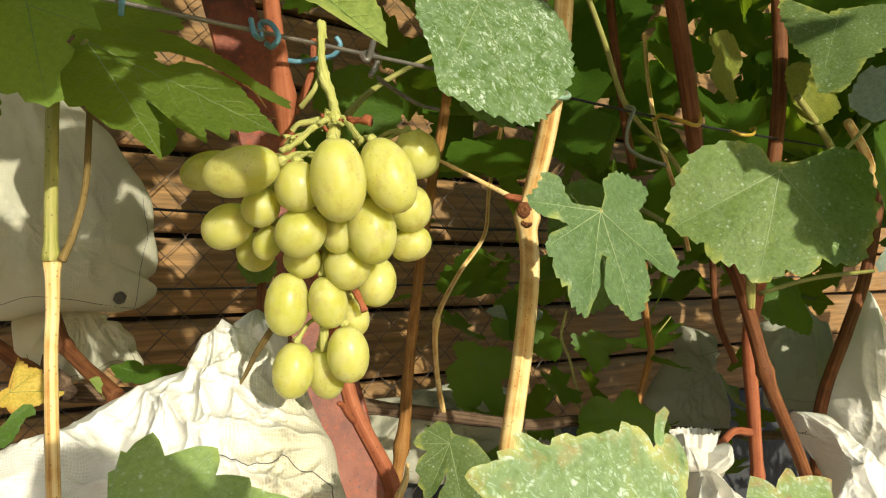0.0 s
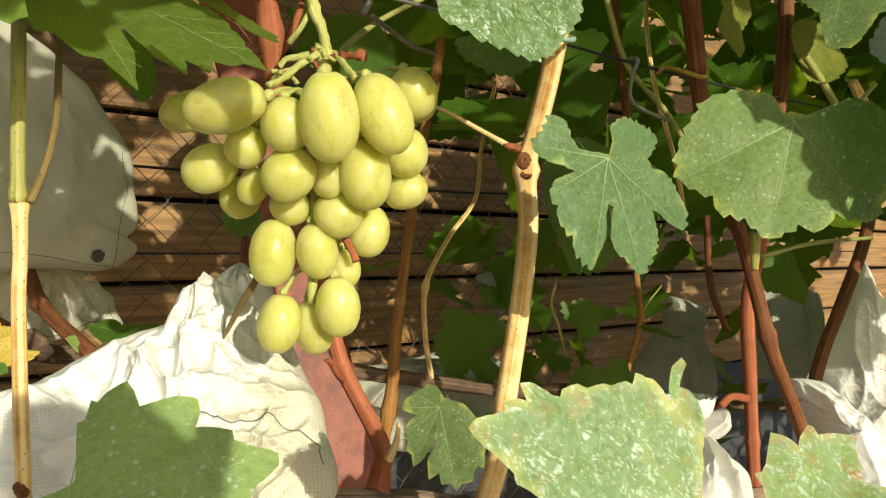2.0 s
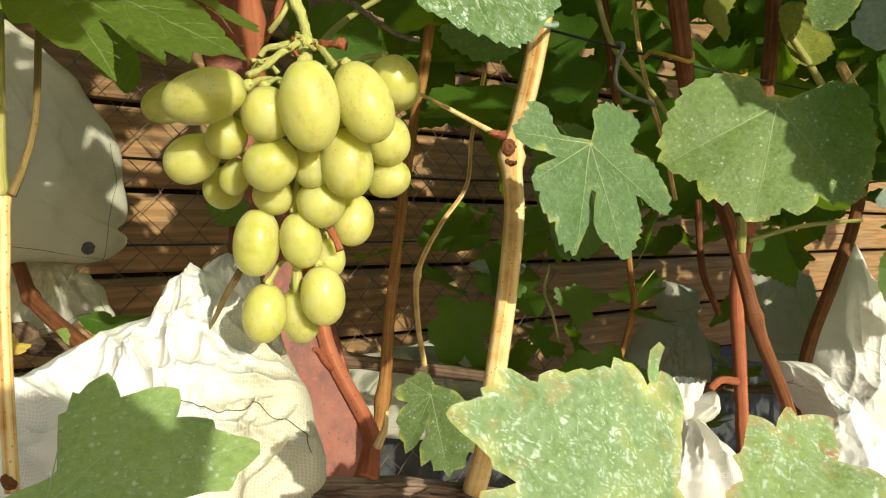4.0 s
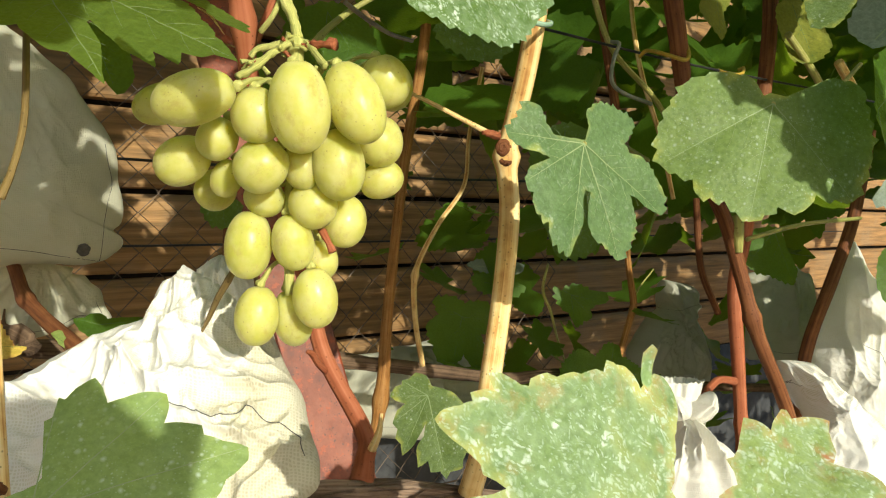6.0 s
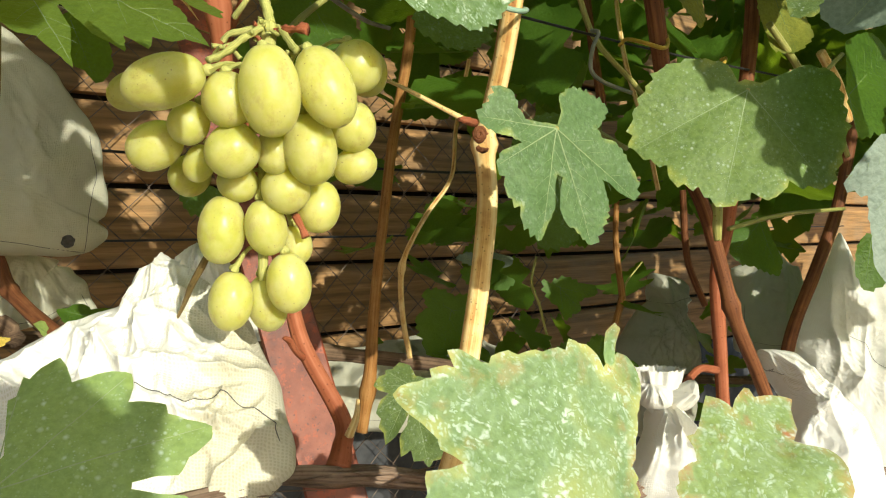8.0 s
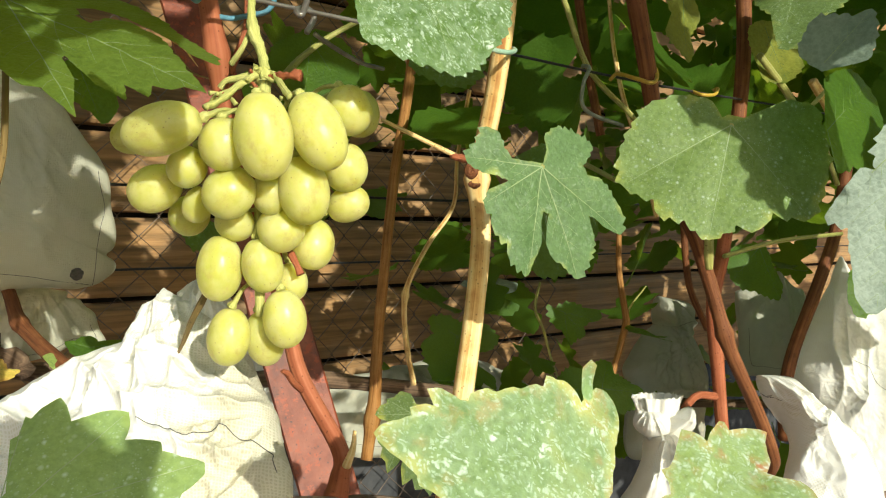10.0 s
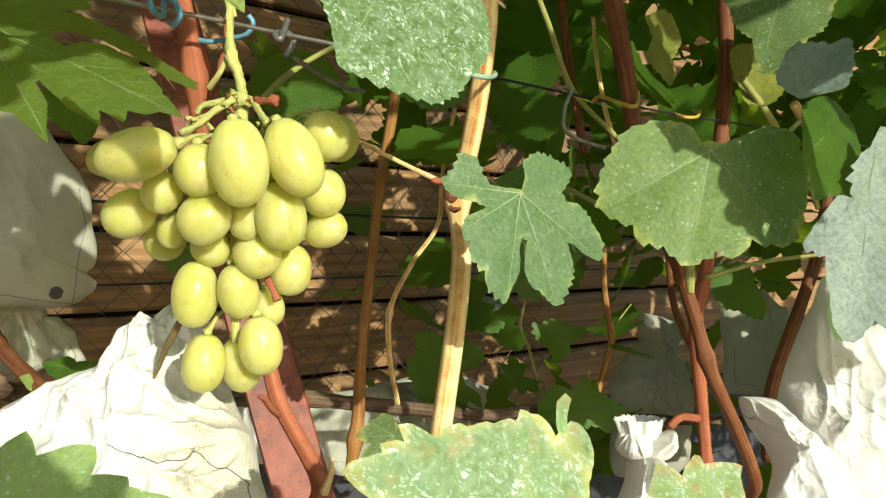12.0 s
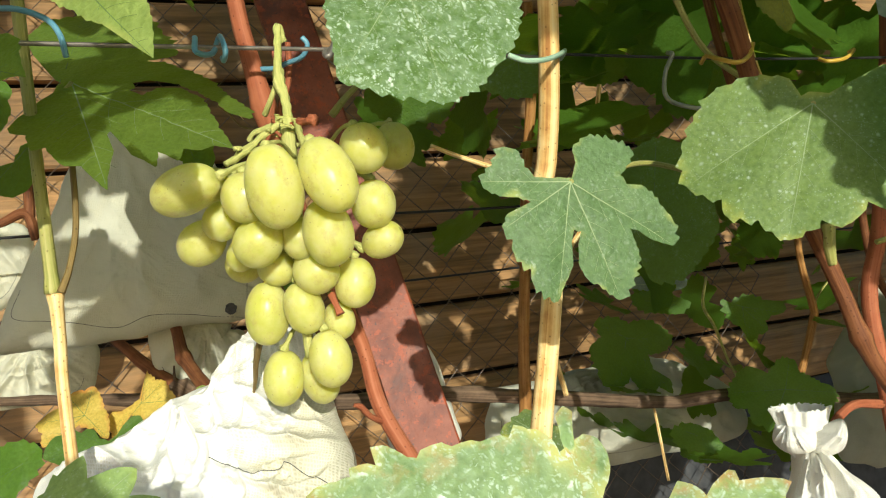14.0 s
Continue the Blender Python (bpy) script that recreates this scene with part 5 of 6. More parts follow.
under(tube("side_stalk", [(-0.050, 0.363, 1.299), (-0.054, 0.362, 1.290), (-0.060, 0.366, 1.284)], [0.0012, 0.0012, 0.0014], STEM_GREEN, rough=0.2, sides=9), bunch)
under(tube("core_stalk", [HUB, Vector((-0.044, 0.356, 1.245)), Vector((-0.047, 0.360, 1.205)), Vector((-0.048, 0.363, 1.17))], [0.0034, 0.003, 0.0026, 0.002], STEM_GREEN, rough=0.25, sides=10), bunch)
under(tube("side_stalk", [HUB, (-0.050, 0.345, 1.271), (-0.057, 0.335, 1.262), (-0.061, 0.328, 1.258)], [0.0016, 0.0014, 0.0015, 0.0015], STEM_GREEN, rough=0.5, grain=260, per=14, sides=10), bunch)
under(tube("side_stalk", [HUB, (-0.050, 0.350, 1.275), (-0.058, 0.350, 1.273), (-0.061, 0.350, 1.270)], [0.0015, 0.0014, 0.0014, 0.0012], STEM_GREEN, rough=0.5, grain=260, per=14, sides=9), bunch)
under(tube("side_stalk", [HUB, (-0.037, 0.350, 1.275), (-0.031, 0.340, 1.267), (-0.028, 0.335, 1.263)], [0.0016, 0.0014, 0.0014, 0.0016], STEM_GREEN, rough=0.5, grain=260, per=14, sides=10), bunch)
under(tube("dry_stalk", [(-0.037, 0.350, 1.275), (-0.030, 0.345, 1.274), (-0.025, 0.343, 1.274)], [0.002, 0.0016, 0.0024], RED_CANE, rough=0.8, grain=400, sides=8, label="short dried reddish stalk end"), bunch)
under(tube("dry_stalk", [(-0.033, 0.360, 1.198), (-0.030, 0.358, 1.193), (-0.028, 0.357, 1.189)], [0.0018, 0.0014, 0.002], RED_CANE, rough=0.5, sides=8), bunch)

rng = random.Random(31)
for k in range(22):
    a, b = ((0.0, 0.35), (0.35, 1.0))[k % 2]
    p = HUB.lerp(Vector((-0.062, 0.338, 1.262)), rng.uniform(0.0, 1.0)) if k % 3 else HUB.lerp(Vector((-0.03, 0.342, 1.262)), rng.random())
    d = Vector((rng.uniform(-1, 1), rng.uniform(-1, 0.6), rng.uniform(-1, 0.8))).normalized()
    ln = rng.uniform(0.003, 0.007)
    under(tube("stalk_stub", [p, p + d * ln * 0.6, p + d * ln + Vector((0, 0, -0.001))], [0.0008, 0.0007, 0.0011], STEM_GREEN if k % 4 else RED_CANE, sides=7, rough=0.5, grain=400, seed=k), bunch)

# ---- trellis wires and ties ----
tube("trellis_wire", [rowpoint(-0.9, 0.327, 1.33), rowpoint(-0.25, 0.327, 1.325), rowpoint(0.06, 0.328, 1.318), rowpoint(0.20, 0.328, 1.316), rowpoint(0.262, 0.328, 1.315), rowpoint(0.34, 0.328, 1.312)], [0.0011, 0.0011], STEEL, sides=8)
tagged(bpy.data.objects["trellis_wire"], "dull steel trellis wire with a twisted joint", "wire", "trellis wires")
w = tube("trellis_wire", [(-0.027, 0.397, 1.306), (-0.019, 0.408, 1.302), (-0.007, 0.425, 1.298), (0.004, 0.440, 1.298)], [0.0012, 0.0012], STEEL, sides=8)
tagged(w, "bent loose end of grey steel wire", "wire", "trellis wires")
w = tube("wire_joint", [(-0.028, 0.386, 1.321), (-0.030, 0.379, 1.310), (-0.033, 0.382, 1.313), (-0.031, 0.399, 1.319), (-0.027, 0.397, 1.314), (-0.030, 0.392, 1.305)], [0.0015, 0.0015], STEEL, sides=8)
tagged(w, "twisted knot of grey steel wire", "wire knot")
w = tube("black_wire", [rowpoint(0.33, 0.33, 1.315), rowpoint(0.5, 0.328, 1.312), rowpoint(0.8, 0.33, 1.316), rowpoint(1.3, 0.33, 1.312), rowpoint(2.2, 0.33, 1.316)], [0.0009, 0.0009], CABLE, sides=8)
tagged(w, "thin black trellis wire", "wire", "trellis wires")
w = tube("black_wire", [rowpoint(-1.0, 0.86, 1.275), rowpoint(0.1, 0.84, 1.270), rowpoint(0.55, 0.69, 1.252), rowpoint(0.8, 0.69, 1.255), rowpoint(2.4, 0.69, 1.262)], [0.0015, 0.0015], CABLE, sides=8)
tagged(w, "thin black wire along the row behind", "wire", "trellis wires")
w = tube("black_wire", [rowpoint(-1.4, FENCE_V - 0.1, 1.175), rowpoint(0.4, FENCE_V - 0.1, 1.165), rowpoint(3.2, FENCE_V - 0.1, 1.18)], [0.0022, 0.0022], CABLE, sides=8)
tagged(w, "thin black wire before the fence", "wire", "trellis wires")


def tie(pts, mat, label, r=0.0013):
    ob = tube("wire_tie", pts, [r, r], mat, sides=9, per=10)
    return tagged(ob, label, "wire tie", "coated ties on the trellis")


tie([(-0.078, 0.342, 1.318), (-0.075, 0.337, 1.310), (-0.075, 0.350, 1.312), (-0.079, 0.364, 1.323), (-0.072, 0.354, 1.320), (-0.067, 0.348, 1.312), (-0.071, 0.353, 1.309), (-0.075, 0.359, 1.312)], TIE_BLUE, "light blue coated wire tie wound round the wire")
tie([(-0.071, 0.388, 1.312), (-0.066, 0.394, 1.313), (-0.057, 0.392, 1.314), (-0.049, 0.390, 1.315), (-0.045, 0.389, 1.320), (-0.047, 0.388, 1.324)], TIE_BLUE, "light blue coated wire tie round the red cane")
tie([(-0.148, 0.303, 1.333), (-0.137, 0.305, 1.331), (-0.127, 0.309, 1.326), (-0.122, 0.310, 1.319), (-0.124, 0.315, 1.311)], TIE_BLUE, "light blue coated wire tie with loose ends")
tie([(0.054, 0.386, 1.298), (0.061, 0.389, 1.295), (0.069, 0.398, 1.296), (0.074, 0.418, 1.302), (0.074, 0.450, 1.311), (0.070, 0.466, 1.311)], TIE_GREEN, "pale green coated wire tie round the straw-coloured cane")
tie([(0.146, 0.518, 1.307), (0.149, 0.510, 1.309), (0.154, 0.486, 1.301), (0.162, 0.480, 1.297), (0.170, 0.496, 1.303), (0.175, 0.515, 1.313)], TIE_YELLOW, "yellow coated wire tie round a brown cane")
tie([(0.128, 0.517, 1.316), (0.130, 0.506, 1.312), (0.125, 0.499, 1.301), (0.124, 0.499, 1.288), (0.133, 0.506, 1.282), (0.155, 0.523, 1.278)], TIE_GREY_SHADED, "hanging pale grey coated wire")
tie([(0.223, 0.591, 1.313), (0.227, 0.579, 1.308), (0.239, 0.588, 1.310), (0.250, 0.612, 1.319), (0.247, 0.615, 1.318)], TIE_YELLOW, "small brown-yellow coated wire loop")

# leaves that hang low behind the bunch and at its far side
leaf("leaf", (0.207, 1.086, 1.106), (0.3, 0, -1), (0.10, -0.95, 0.30),
     [(136, 26), (132, 14), (-131, 17), (-86, 26), (-74, 48), (-58, 49), (-49, 36), (-34, 32), (-22, 42), (-5, 39), (16, 46), (21, 36), (32, 26), (60, 24)],
     LEAF, vine, VEIN, rings=12, cup=0.05, wave=0.08, seed=81, teeth=0.004, step=0.010)
leaf("leaf", (0.059, 1.119, 1.072), (0.1, 0, -1), (0.10, -0.95, 0.30),
     [(86, 51), (103, 33), (129, 47), (157, 34), (-158, 20), (-122, 36), (-94, 50), (-77, 60), (-59, 51), (-40, 35), (-28, 53), (-34, 78), (-27, 94), (-21, 76), (-3, 74), (7, 54), (20, 74), (41, 68), (52, 58)],
     LEAF, vine, VEIN, rings=12, cup=0.05, wave=0.08, seed=82, teeth=0.005, step=0.012)
leaf("leaf", (0.090, 1.105, 1.143), (1, 0, 0.1), (0.10, -0.95, 0.30),
     [(-169, 26), (-115, 13), (-23, 26), (2, 55), (14, 51), (29, 31), (99, 8)],
     LEAF_GREY, vine, VEIN_LIGHT, rings=12, cup=0.04, wave=0.08, seed=83, teeth=0.003, step=0.010, label="leaf that shows its grey underside")
leaf("leaf", (0.123, 1.059, 0.957), (0.6, 0, -0.8), (0.10, -0.95, 0.30),
     [(134, 17), (-136, 10), (-63, 22), (-41, 35), (-28, 47), (-5, 37), (19, 25), (75, 20)],
     LEAF, vine, VEIN, rings=12, cup=0.05, wave=0.08, seed=84, teeth=0.004, step=0.010)
leaf("leaf", (0.089, 1.098, 1.122), (1, 0, -0.3), (0.10, -0.95, 0.30),
     [(-171, 20), (-41, 25), (-10, 58), (10, 47), (52, 17), (132, 14)],
     LEAF, vine, VEIN, rings=12, cup=0.05, wave=0.08, seed=85, teeth=0.004, step=0.010)
leaf("leaf", (-0.257, 0.411, 1.334), (0.2, 0, -1), (0.35, -0.90, 0.2),
     [(136, 7), (-136, 7), (-99, 9), (-65, 11), (-38, 11), (-28, 17), (-7, 25), (6, 29), (30, 22)],
     LEAF, vine, VEIN, rings=12, cup=0.05, wave=0.06, seed=86, teeth=0.002, step=0.006)
leaf("leaf", (-0.233, 0.407, 1.296), (-0.6, 0, -0.8), (0.35, -0.90, 0.2),
     [(20, 18), (7, 11), (112, 3), (-158, 6), (-68, 12), (-46, 22), (-35, 28), (-19, 31), (-6, 30), (5, 37), (25, 26)],
     LEAF, vine, VEIN, rings=12, cup=0.05, wave=0.06, seed=87, teeth=0.002, step=0.006)

# ---- bags ----
bag = cloth_bag("fruit_bag", (-0.112, 0.397, 1.110), (-0.05, 0.60, 0.80), (0.05, -0.80, 0.60),
     [(-0, 81), (-10, 67), (-18, 53), (-33, 53), (-59, 60), (-80, 77), (-93, 112), (-118, 105), (-168, 72), (149, 75), (122, 82), (112, 79), (101, 71), (85, 65), (70, 61), (51, 62), (31, 64), (18, 73), (7, 76)],
                CLOTH_NET, "crumpled white mesh cloth bag in glaring sun", 0.024, 0.017, 2, 120, 440, "cloth bags", pleat=0.6, crumple=1.9, puff=4.0, limp=0.030,
                tucks=[(0.012, -0.0185, 0.064, -0.0275, 0.42), (0.024, -0.0180, 0.045, -0.0120, 0.22), (0.030, -0.036, 0.068, -0.034, 0.22), (0.036, 0.008, 0.050, -0.006, 0.22)])
cloth_bag("gathered_neck", (-0.094, 0.439, 1.164), (-0.17, 0.58, 0.79), (0.05, -0.80, 0.60),
     [(-45, 22), (-17, 23), (0, 22), (34, 14), (61, 16), (131, 16), (170, 20), (-143, 17), (-87, 17)],
          CLOTH_NET, "crumpled gathered neck", 0.010, 0.010, 37, 40, 140, into=bag, crumple=1.5)
seam(bag, "fruit_bag2", [(0.007, -0.0105), (0.021, -0.0155), (0.0264, -0.0173), (0.0346, -0.0142), (0.0430, -0.0122), (0.0504, -0.0150), (0.0640, -0.0205), (0.0655, -0.0255), (0.0670, -0.0290)])
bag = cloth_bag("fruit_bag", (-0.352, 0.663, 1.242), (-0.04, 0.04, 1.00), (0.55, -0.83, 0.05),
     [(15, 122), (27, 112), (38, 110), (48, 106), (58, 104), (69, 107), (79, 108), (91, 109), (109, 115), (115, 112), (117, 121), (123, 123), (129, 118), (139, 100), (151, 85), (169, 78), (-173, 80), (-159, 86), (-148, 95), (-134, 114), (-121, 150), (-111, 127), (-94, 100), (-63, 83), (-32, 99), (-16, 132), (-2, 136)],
                CLOTH_HALF_SHADED, "large hanging white cloth bag, mostly shaded", 0.020, 0.008, 5, 60, 220, "cloth bags", crumple=0.6, puff=5.0)
seam(bag, "fruit_bag5", [(-0.101, -0.025), (-0.109, -0.048), (-0.081, -0.055), (-0.061, -0.059), (-0.026, -0.068), (0.002, -0.061), (0.034, -0.064), (0.058, -0.069), (0.088, -0.074)])
seam(bag, "fruit_bag5", [(0.088, -0.074), (0.089, -0.063), (0.092, -0.037), (0.095, -0.022), (0.099, -0.007), (0.096, 0.013), (0.095, 0.027)])
bag = cloth_bag("fruit_bag", (-0.333, 0.729, 1.135), (-0.05, 0.08, 0.99), (0.50, -0.86, 0.10),
     [(-41, 51), (-12, 35), (28, 33), (43, 36), (48, 32), (60, 39), (72, 41), (84, 47), (100, 51), (110, 59), (116, 57), (122, 39), (163, 33), (-153, 39), (-129, 45), (-104, 53), (-64, 61)],
                CLOTH_HALF_SHADED, "cloth bag behind the red canes", 0.012, 0.010, 8, 40, 140, "cloth bags", crumple=1.6, puff=5.0, hem=True)
bag = cloth_bag("fruit_bag", (-0.632, 0.750, 1.245), (-0.00, 0.12, 0.99), (0.50, -0.86, 0.10),
     [(-49, 82), (23, 59), (48, 71), (68, 64), (107, 52), (146, 52), (-169, 58), (-128, 78)],
                CLOTH_HALF_SHADED, "cloth bag behind the hanging bag", 0.015, 0.012, 41, 40, 140, "cloth bags", crumple=1.4, puff=5.0, hem=True)
bag = cloth_bag("fruit_bag", (-0.575, 0.757, 1.124), (0.01, 0.12, 0.99), (0.50, -0.86, 0.10),
     [(-69, 85), (-47, 47), (39, 37), (66, 72), (94, 66), (119, 60), (180, 37), (-112, 84)],
                CLOTH_HALF_SHADED, "grey-green cloth bag under the hanging bag", 0.015, 0.014, 43, 40, 140, "cloth bags", crumple=1.4, puff=5.0, hem=True)
cloth_bag("fruit_bag", (-0.132, 0.78, 1.066), (0.0, 0.1, 1.0), (0.25, -0.95, 0.15),
     [(4, 62), (15, 53), (34, 39), (71, 29), (116, 37), (135, 54), (158, 58), (-174, 57), (-141, 53), (-94, 37), (-38, 46), (-13, 59)],
                CLOTH, "white cloth bag behind the rusty post", 0.015, 0.010, 47, 40, 140, "cloth bags", hem=True, puff=4.0)
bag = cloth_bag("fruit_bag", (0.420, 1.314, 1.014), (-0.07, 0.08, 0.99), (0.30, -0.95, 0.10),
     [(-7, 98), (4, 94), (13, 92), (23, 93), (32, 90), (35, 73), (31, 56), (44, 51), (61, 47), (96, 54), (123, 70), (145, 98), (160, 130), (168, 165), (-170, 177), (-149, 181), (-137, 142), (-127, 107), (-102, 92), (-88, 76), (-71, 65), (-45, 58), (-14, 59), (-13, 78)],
                CLOTH_SHADED, "grey cloth bag tied at its neck, in shade", 0.04, 0.016, 11, 56, 200, "cloth bags")
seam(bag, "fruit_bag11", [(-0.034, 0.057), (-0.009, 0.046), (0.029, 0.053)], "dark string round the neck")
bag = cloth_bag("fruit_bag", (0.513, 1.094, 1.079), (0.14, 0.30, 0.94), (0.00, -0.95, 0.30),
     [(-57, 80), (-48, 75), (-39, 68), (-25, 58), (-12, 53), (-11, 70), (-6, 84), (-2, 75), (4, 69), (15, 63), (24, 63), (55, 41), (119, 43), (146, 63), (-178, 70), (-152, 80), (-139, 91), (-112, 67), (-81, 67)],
                CLOTH_SHADED, "grey cloth bag in shade behind red canes", 0.02, 0.012, 14, 40, 160, "cloth bags", puff=3.5, hem=True)
bag = cloth_bag("fruit_bag", (0.484, 0.863, 1.029), (0.11, 0.24, 0.97), (-0.15, -0.96, 0.25),
     [(-3, 159), (8, 116), (31, 122), (64, 131), (105, 138), (146, 184), (171, 173), (-172, 109), (-124, 50), (-72, 64), (-41, 78), (-13, 115)],
                CLOTH, "long white cloth bag hanging in folds", 0.04, 0.014, 17, 70, 260, "cloth bags", crumple=0.5)
seam(bag, "fruit_bag17", [(-0.011, 0.037), (0.006, 0.029), (0.016, 0.009), (0.044, -0.007)])
bag = cloth_bag("fruit_bag", (0.312, 0.603, 1.049), (-0.42, 0.46, 0.78), (0.00, -0.86, 0.51),
     [(-3, 59), (23, 48), (55, 31), (109, 36), (141, 50), (-179, 89), (-146, 82), (-122, 50), (-84, 13), (-7, 26), (-9, 44)],
                CLOTH_NET, "white cloth bag with a twisted neck in full sun", 0.022, 0.012, 20, 60, 240, "cloth bags")
seam(bag, "fruit_bag20", [(-0.012, 0.049), (-0.007, 0.042), (-0.005, 0.032)])
bag = cloth_bag("fruit_bag", (0.190, 0.565, 1.042), (0.00, 0.41, 0.91), (0.00, -0.91, 0.41),
     [(-25, 23), (1, 23), (26, 23), (73, 22), (106, 38), (142, 50), (-156, 51), (-131, 50), (-115, 24), (-60, 14)],
                CLOTH, "white cloth bag with its neck tied in a bow", 0.03, 0.014, 23, 44, 130, "cloth bags")
frill(bag, Vector((0.186, 0.560, 1.056)), [(0.000, 0.0040), (0.006, 0.0055), (0.012, 0.0110), (0.018, 0.0135), (0.022, 0.0120), (0.026, 0.0130), (0.031, 0.0150), (0.037, 0.0165)], CLOTH, "gathered frayed neck")
cloth_bag("bow_loop", (0.180, 0.556, 1.074), (-0.04, 0.21, 0.98), (-0.20, -0.96, 0.20),
     [(-41, 14), (1, 10), (61, 14), (110, 14), (142, 11), (-148, 9), (-89, 12)],
          CLOTH, "", 0.010, 0.006, 33, 24, 80, into=bag)
cloth_bag("bow_loop", (0.200, 0.556, 1.076), (0.57, 0.28, 0.77), (0.20, -0.96, 0.20),
     [(-103, 7), (4, 13), (45, 11), (102, 11), (153, 12), (-168, 13)],
          CLOTH, "", 0.010, 0.006, 35, 24, 80, into=bag)
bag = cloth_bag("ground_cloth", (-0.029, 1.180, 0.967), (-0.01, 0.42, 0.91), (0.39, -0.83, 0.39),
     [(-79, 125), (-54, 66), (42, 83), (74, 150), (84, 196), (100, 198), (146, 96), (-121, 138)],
                CLOTH_SHADED, "white cloth lying behind the lower wire", 0.02, 0.03, 26, 30, 100, "cloth bags", hem=True)
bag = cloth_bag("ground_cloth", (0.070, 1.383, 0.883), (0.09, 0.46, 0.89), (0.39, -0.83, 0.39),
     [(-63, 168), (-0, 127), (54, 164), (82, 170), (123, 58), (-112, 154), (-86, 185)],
                CLOTH_SHADED, "greyish cloth lying behind the lower wire", 0.02, 0.03, 29, 30, 100, "cloth bags", hem=True)

hanging = bpy.data.objects["fruit_bag.001"]
cx, cy = (0.074, -0.064)
ring = [(cx + 0.0055 * math.cos(q * 0.349) * (1 + 0.12 * math.sin(q * 2.1)), cy + 0.0055 * math.sin(q * 0.349)) for q in range(18)]
mark = mesh_object("dark_spot", [Vector((x, y, FRONT["fruit_bag5"](x, y) + 0.002)) for x, y in [(cx, cy)] + ring], [(0, 1 + q, 1 + (q + 1) % 18) for q in range(18)], THREAD, label="dark round spot on the cloth")
mark.parent = hanging

# ---- the row of vines behind ----
rear = thing("grapevine", "vine on the rear wire with thin canes and dark shaded leaves", "grapevine", "vines on the trellis", at=rowpoint(0.6, 0.69, 0.0))


def rear_tube(*a, **kw):
    return under(tube(*a, **kw), rear)


rear_tube("cordon", [(-0.700, 0.690, 1.105), (-0.588, 0.720, 1.100), (-0.440, 0.735, 1.092), (-0.300, 0.715, 1.090), (-0.173, 0.726, 1.079), (-0.100, 0.784, 1.071), (0.002, 0.862, 1.046), (0.104, 0.942, 1.020), (0.181, 1.001, 1.012), (0.402, 1.172, 0.962), (0.794, 1.477, 0.893)],
          [0.0040, 0.0052, 0.0076, 0.0072, 0.0076, 0.0070, 0.0070, 0.0068], DARK_BARK, label="horizontal arm with old grey-brown bark", rough=0.3, ridges=0.25, sides=16, per=12, seed=7)
rear_tube("cane", [(0.013, 0.795, 1.447), (0.007, 0.815, 1.376), (-0.010, 0.828, 1.282), (-0.020, 0.832, 1.204), (-0.030, 0.825, 1.109), (-0.035, 0.821, 1.038), (-0.043, 0.815, 0.981)], [0.0052, 0.0055, 0.0056, 0.0056, 0.0058, 0.0070, 0.0062], ORANGE_CANE, label="orange-brown upright cane", rough=0.08, sides=12, nodes=[(0.88, 0.4, 0.03)])
rear_tube("cane", [(0.276, 1.050, 1.249), (0.274, 1.048, 1.167), (0.284, 1.056, 1.105), (0.284, 1.056, 1.090), (0.273, 1.047, 1.059), (0.261, 1.038, 1.027)], [0.0036, 0.0040, 0.0048, 0.0052, 0.0046, 0.0044], ORANGE_CANE, label="bent orange-brown cane", sides=10)
rear_tube("shoot", [(0.285, 1.057, 1.101), (0.294, 1.064, 1.117), (0.319, 1.083, 1.141)], [0.0018, 0.0014, 0.0010], GREEN_CANE, sides=7)
rear_tube("shoot", [(0.070, 0.865, 1.370), (0.056, 0.866, 1.298), (0.051, 0.875, 1.245), (0.024, 0.854, 1.204), (0.003, 0.838, 1.165), (-0.003, 0.833, 1.138), (-0.001, 0.835, 1.096), (0.006, 0.840, 1.053)], [0.0024, 0.0024, 0.0026, 0.0028, 0.0032, 0.0030, 0.0030], STRAW_CANE, label="thin pale curved shoot", sides=9, nodes=[(0.66, 0.5, 0.03)])
rear_tube("shoot", [(0.164, 1.013, 1.152), (0.157, 1.008, 1.119), (0.168, 1.016, 1.091), (0.178, 1.024, 1.055), (0.190, 1.034, 1.022)], [0.0016, 0.0022, 0.002, 0.0016, 0.0014], GREEN_CANE, label="thin light green shoot", sides=7)
rear_tube("shoot", [(0.089, 0.981, 1.006), (0.093, 0.983, 0.963), (0.097, 0.987, 0.918)], [0.0018, 0.002, 0.002], STRAW_CANE, sides=7)
rear_tube("cane", [(-0.455, 0.735, 1.163), (-0.432, 0.725, 1.151), (-0.399, 0.71, 1.134), (-0.365, 0.697, 1.117), (-0.337, 0.686, 1.102)], [0.0052, 0.0056, 0.0064, 0.0072, 0.0090], DARK_CANE, label="dark red cane", rough=0.12, sides=12, seed=2)
rear_tube("cane", [(-0.34, 0.685, 1.177), (-0.328, 0.672, 1.163), (-0.309, 0.65, 1.143), (-0.287, 0.63, 1.131), (-0.263, 0.608, 1.121), (-0.239, 0.59, 1.109)], [0.0052, 0.0055, 0.0060, 0.0058, 0.0060, 0.0070], DARK_CANE, label="dark red cane", rough=0.12, sides=12, nodes=[(0.42, 0.25, 0.04)], seed=4)
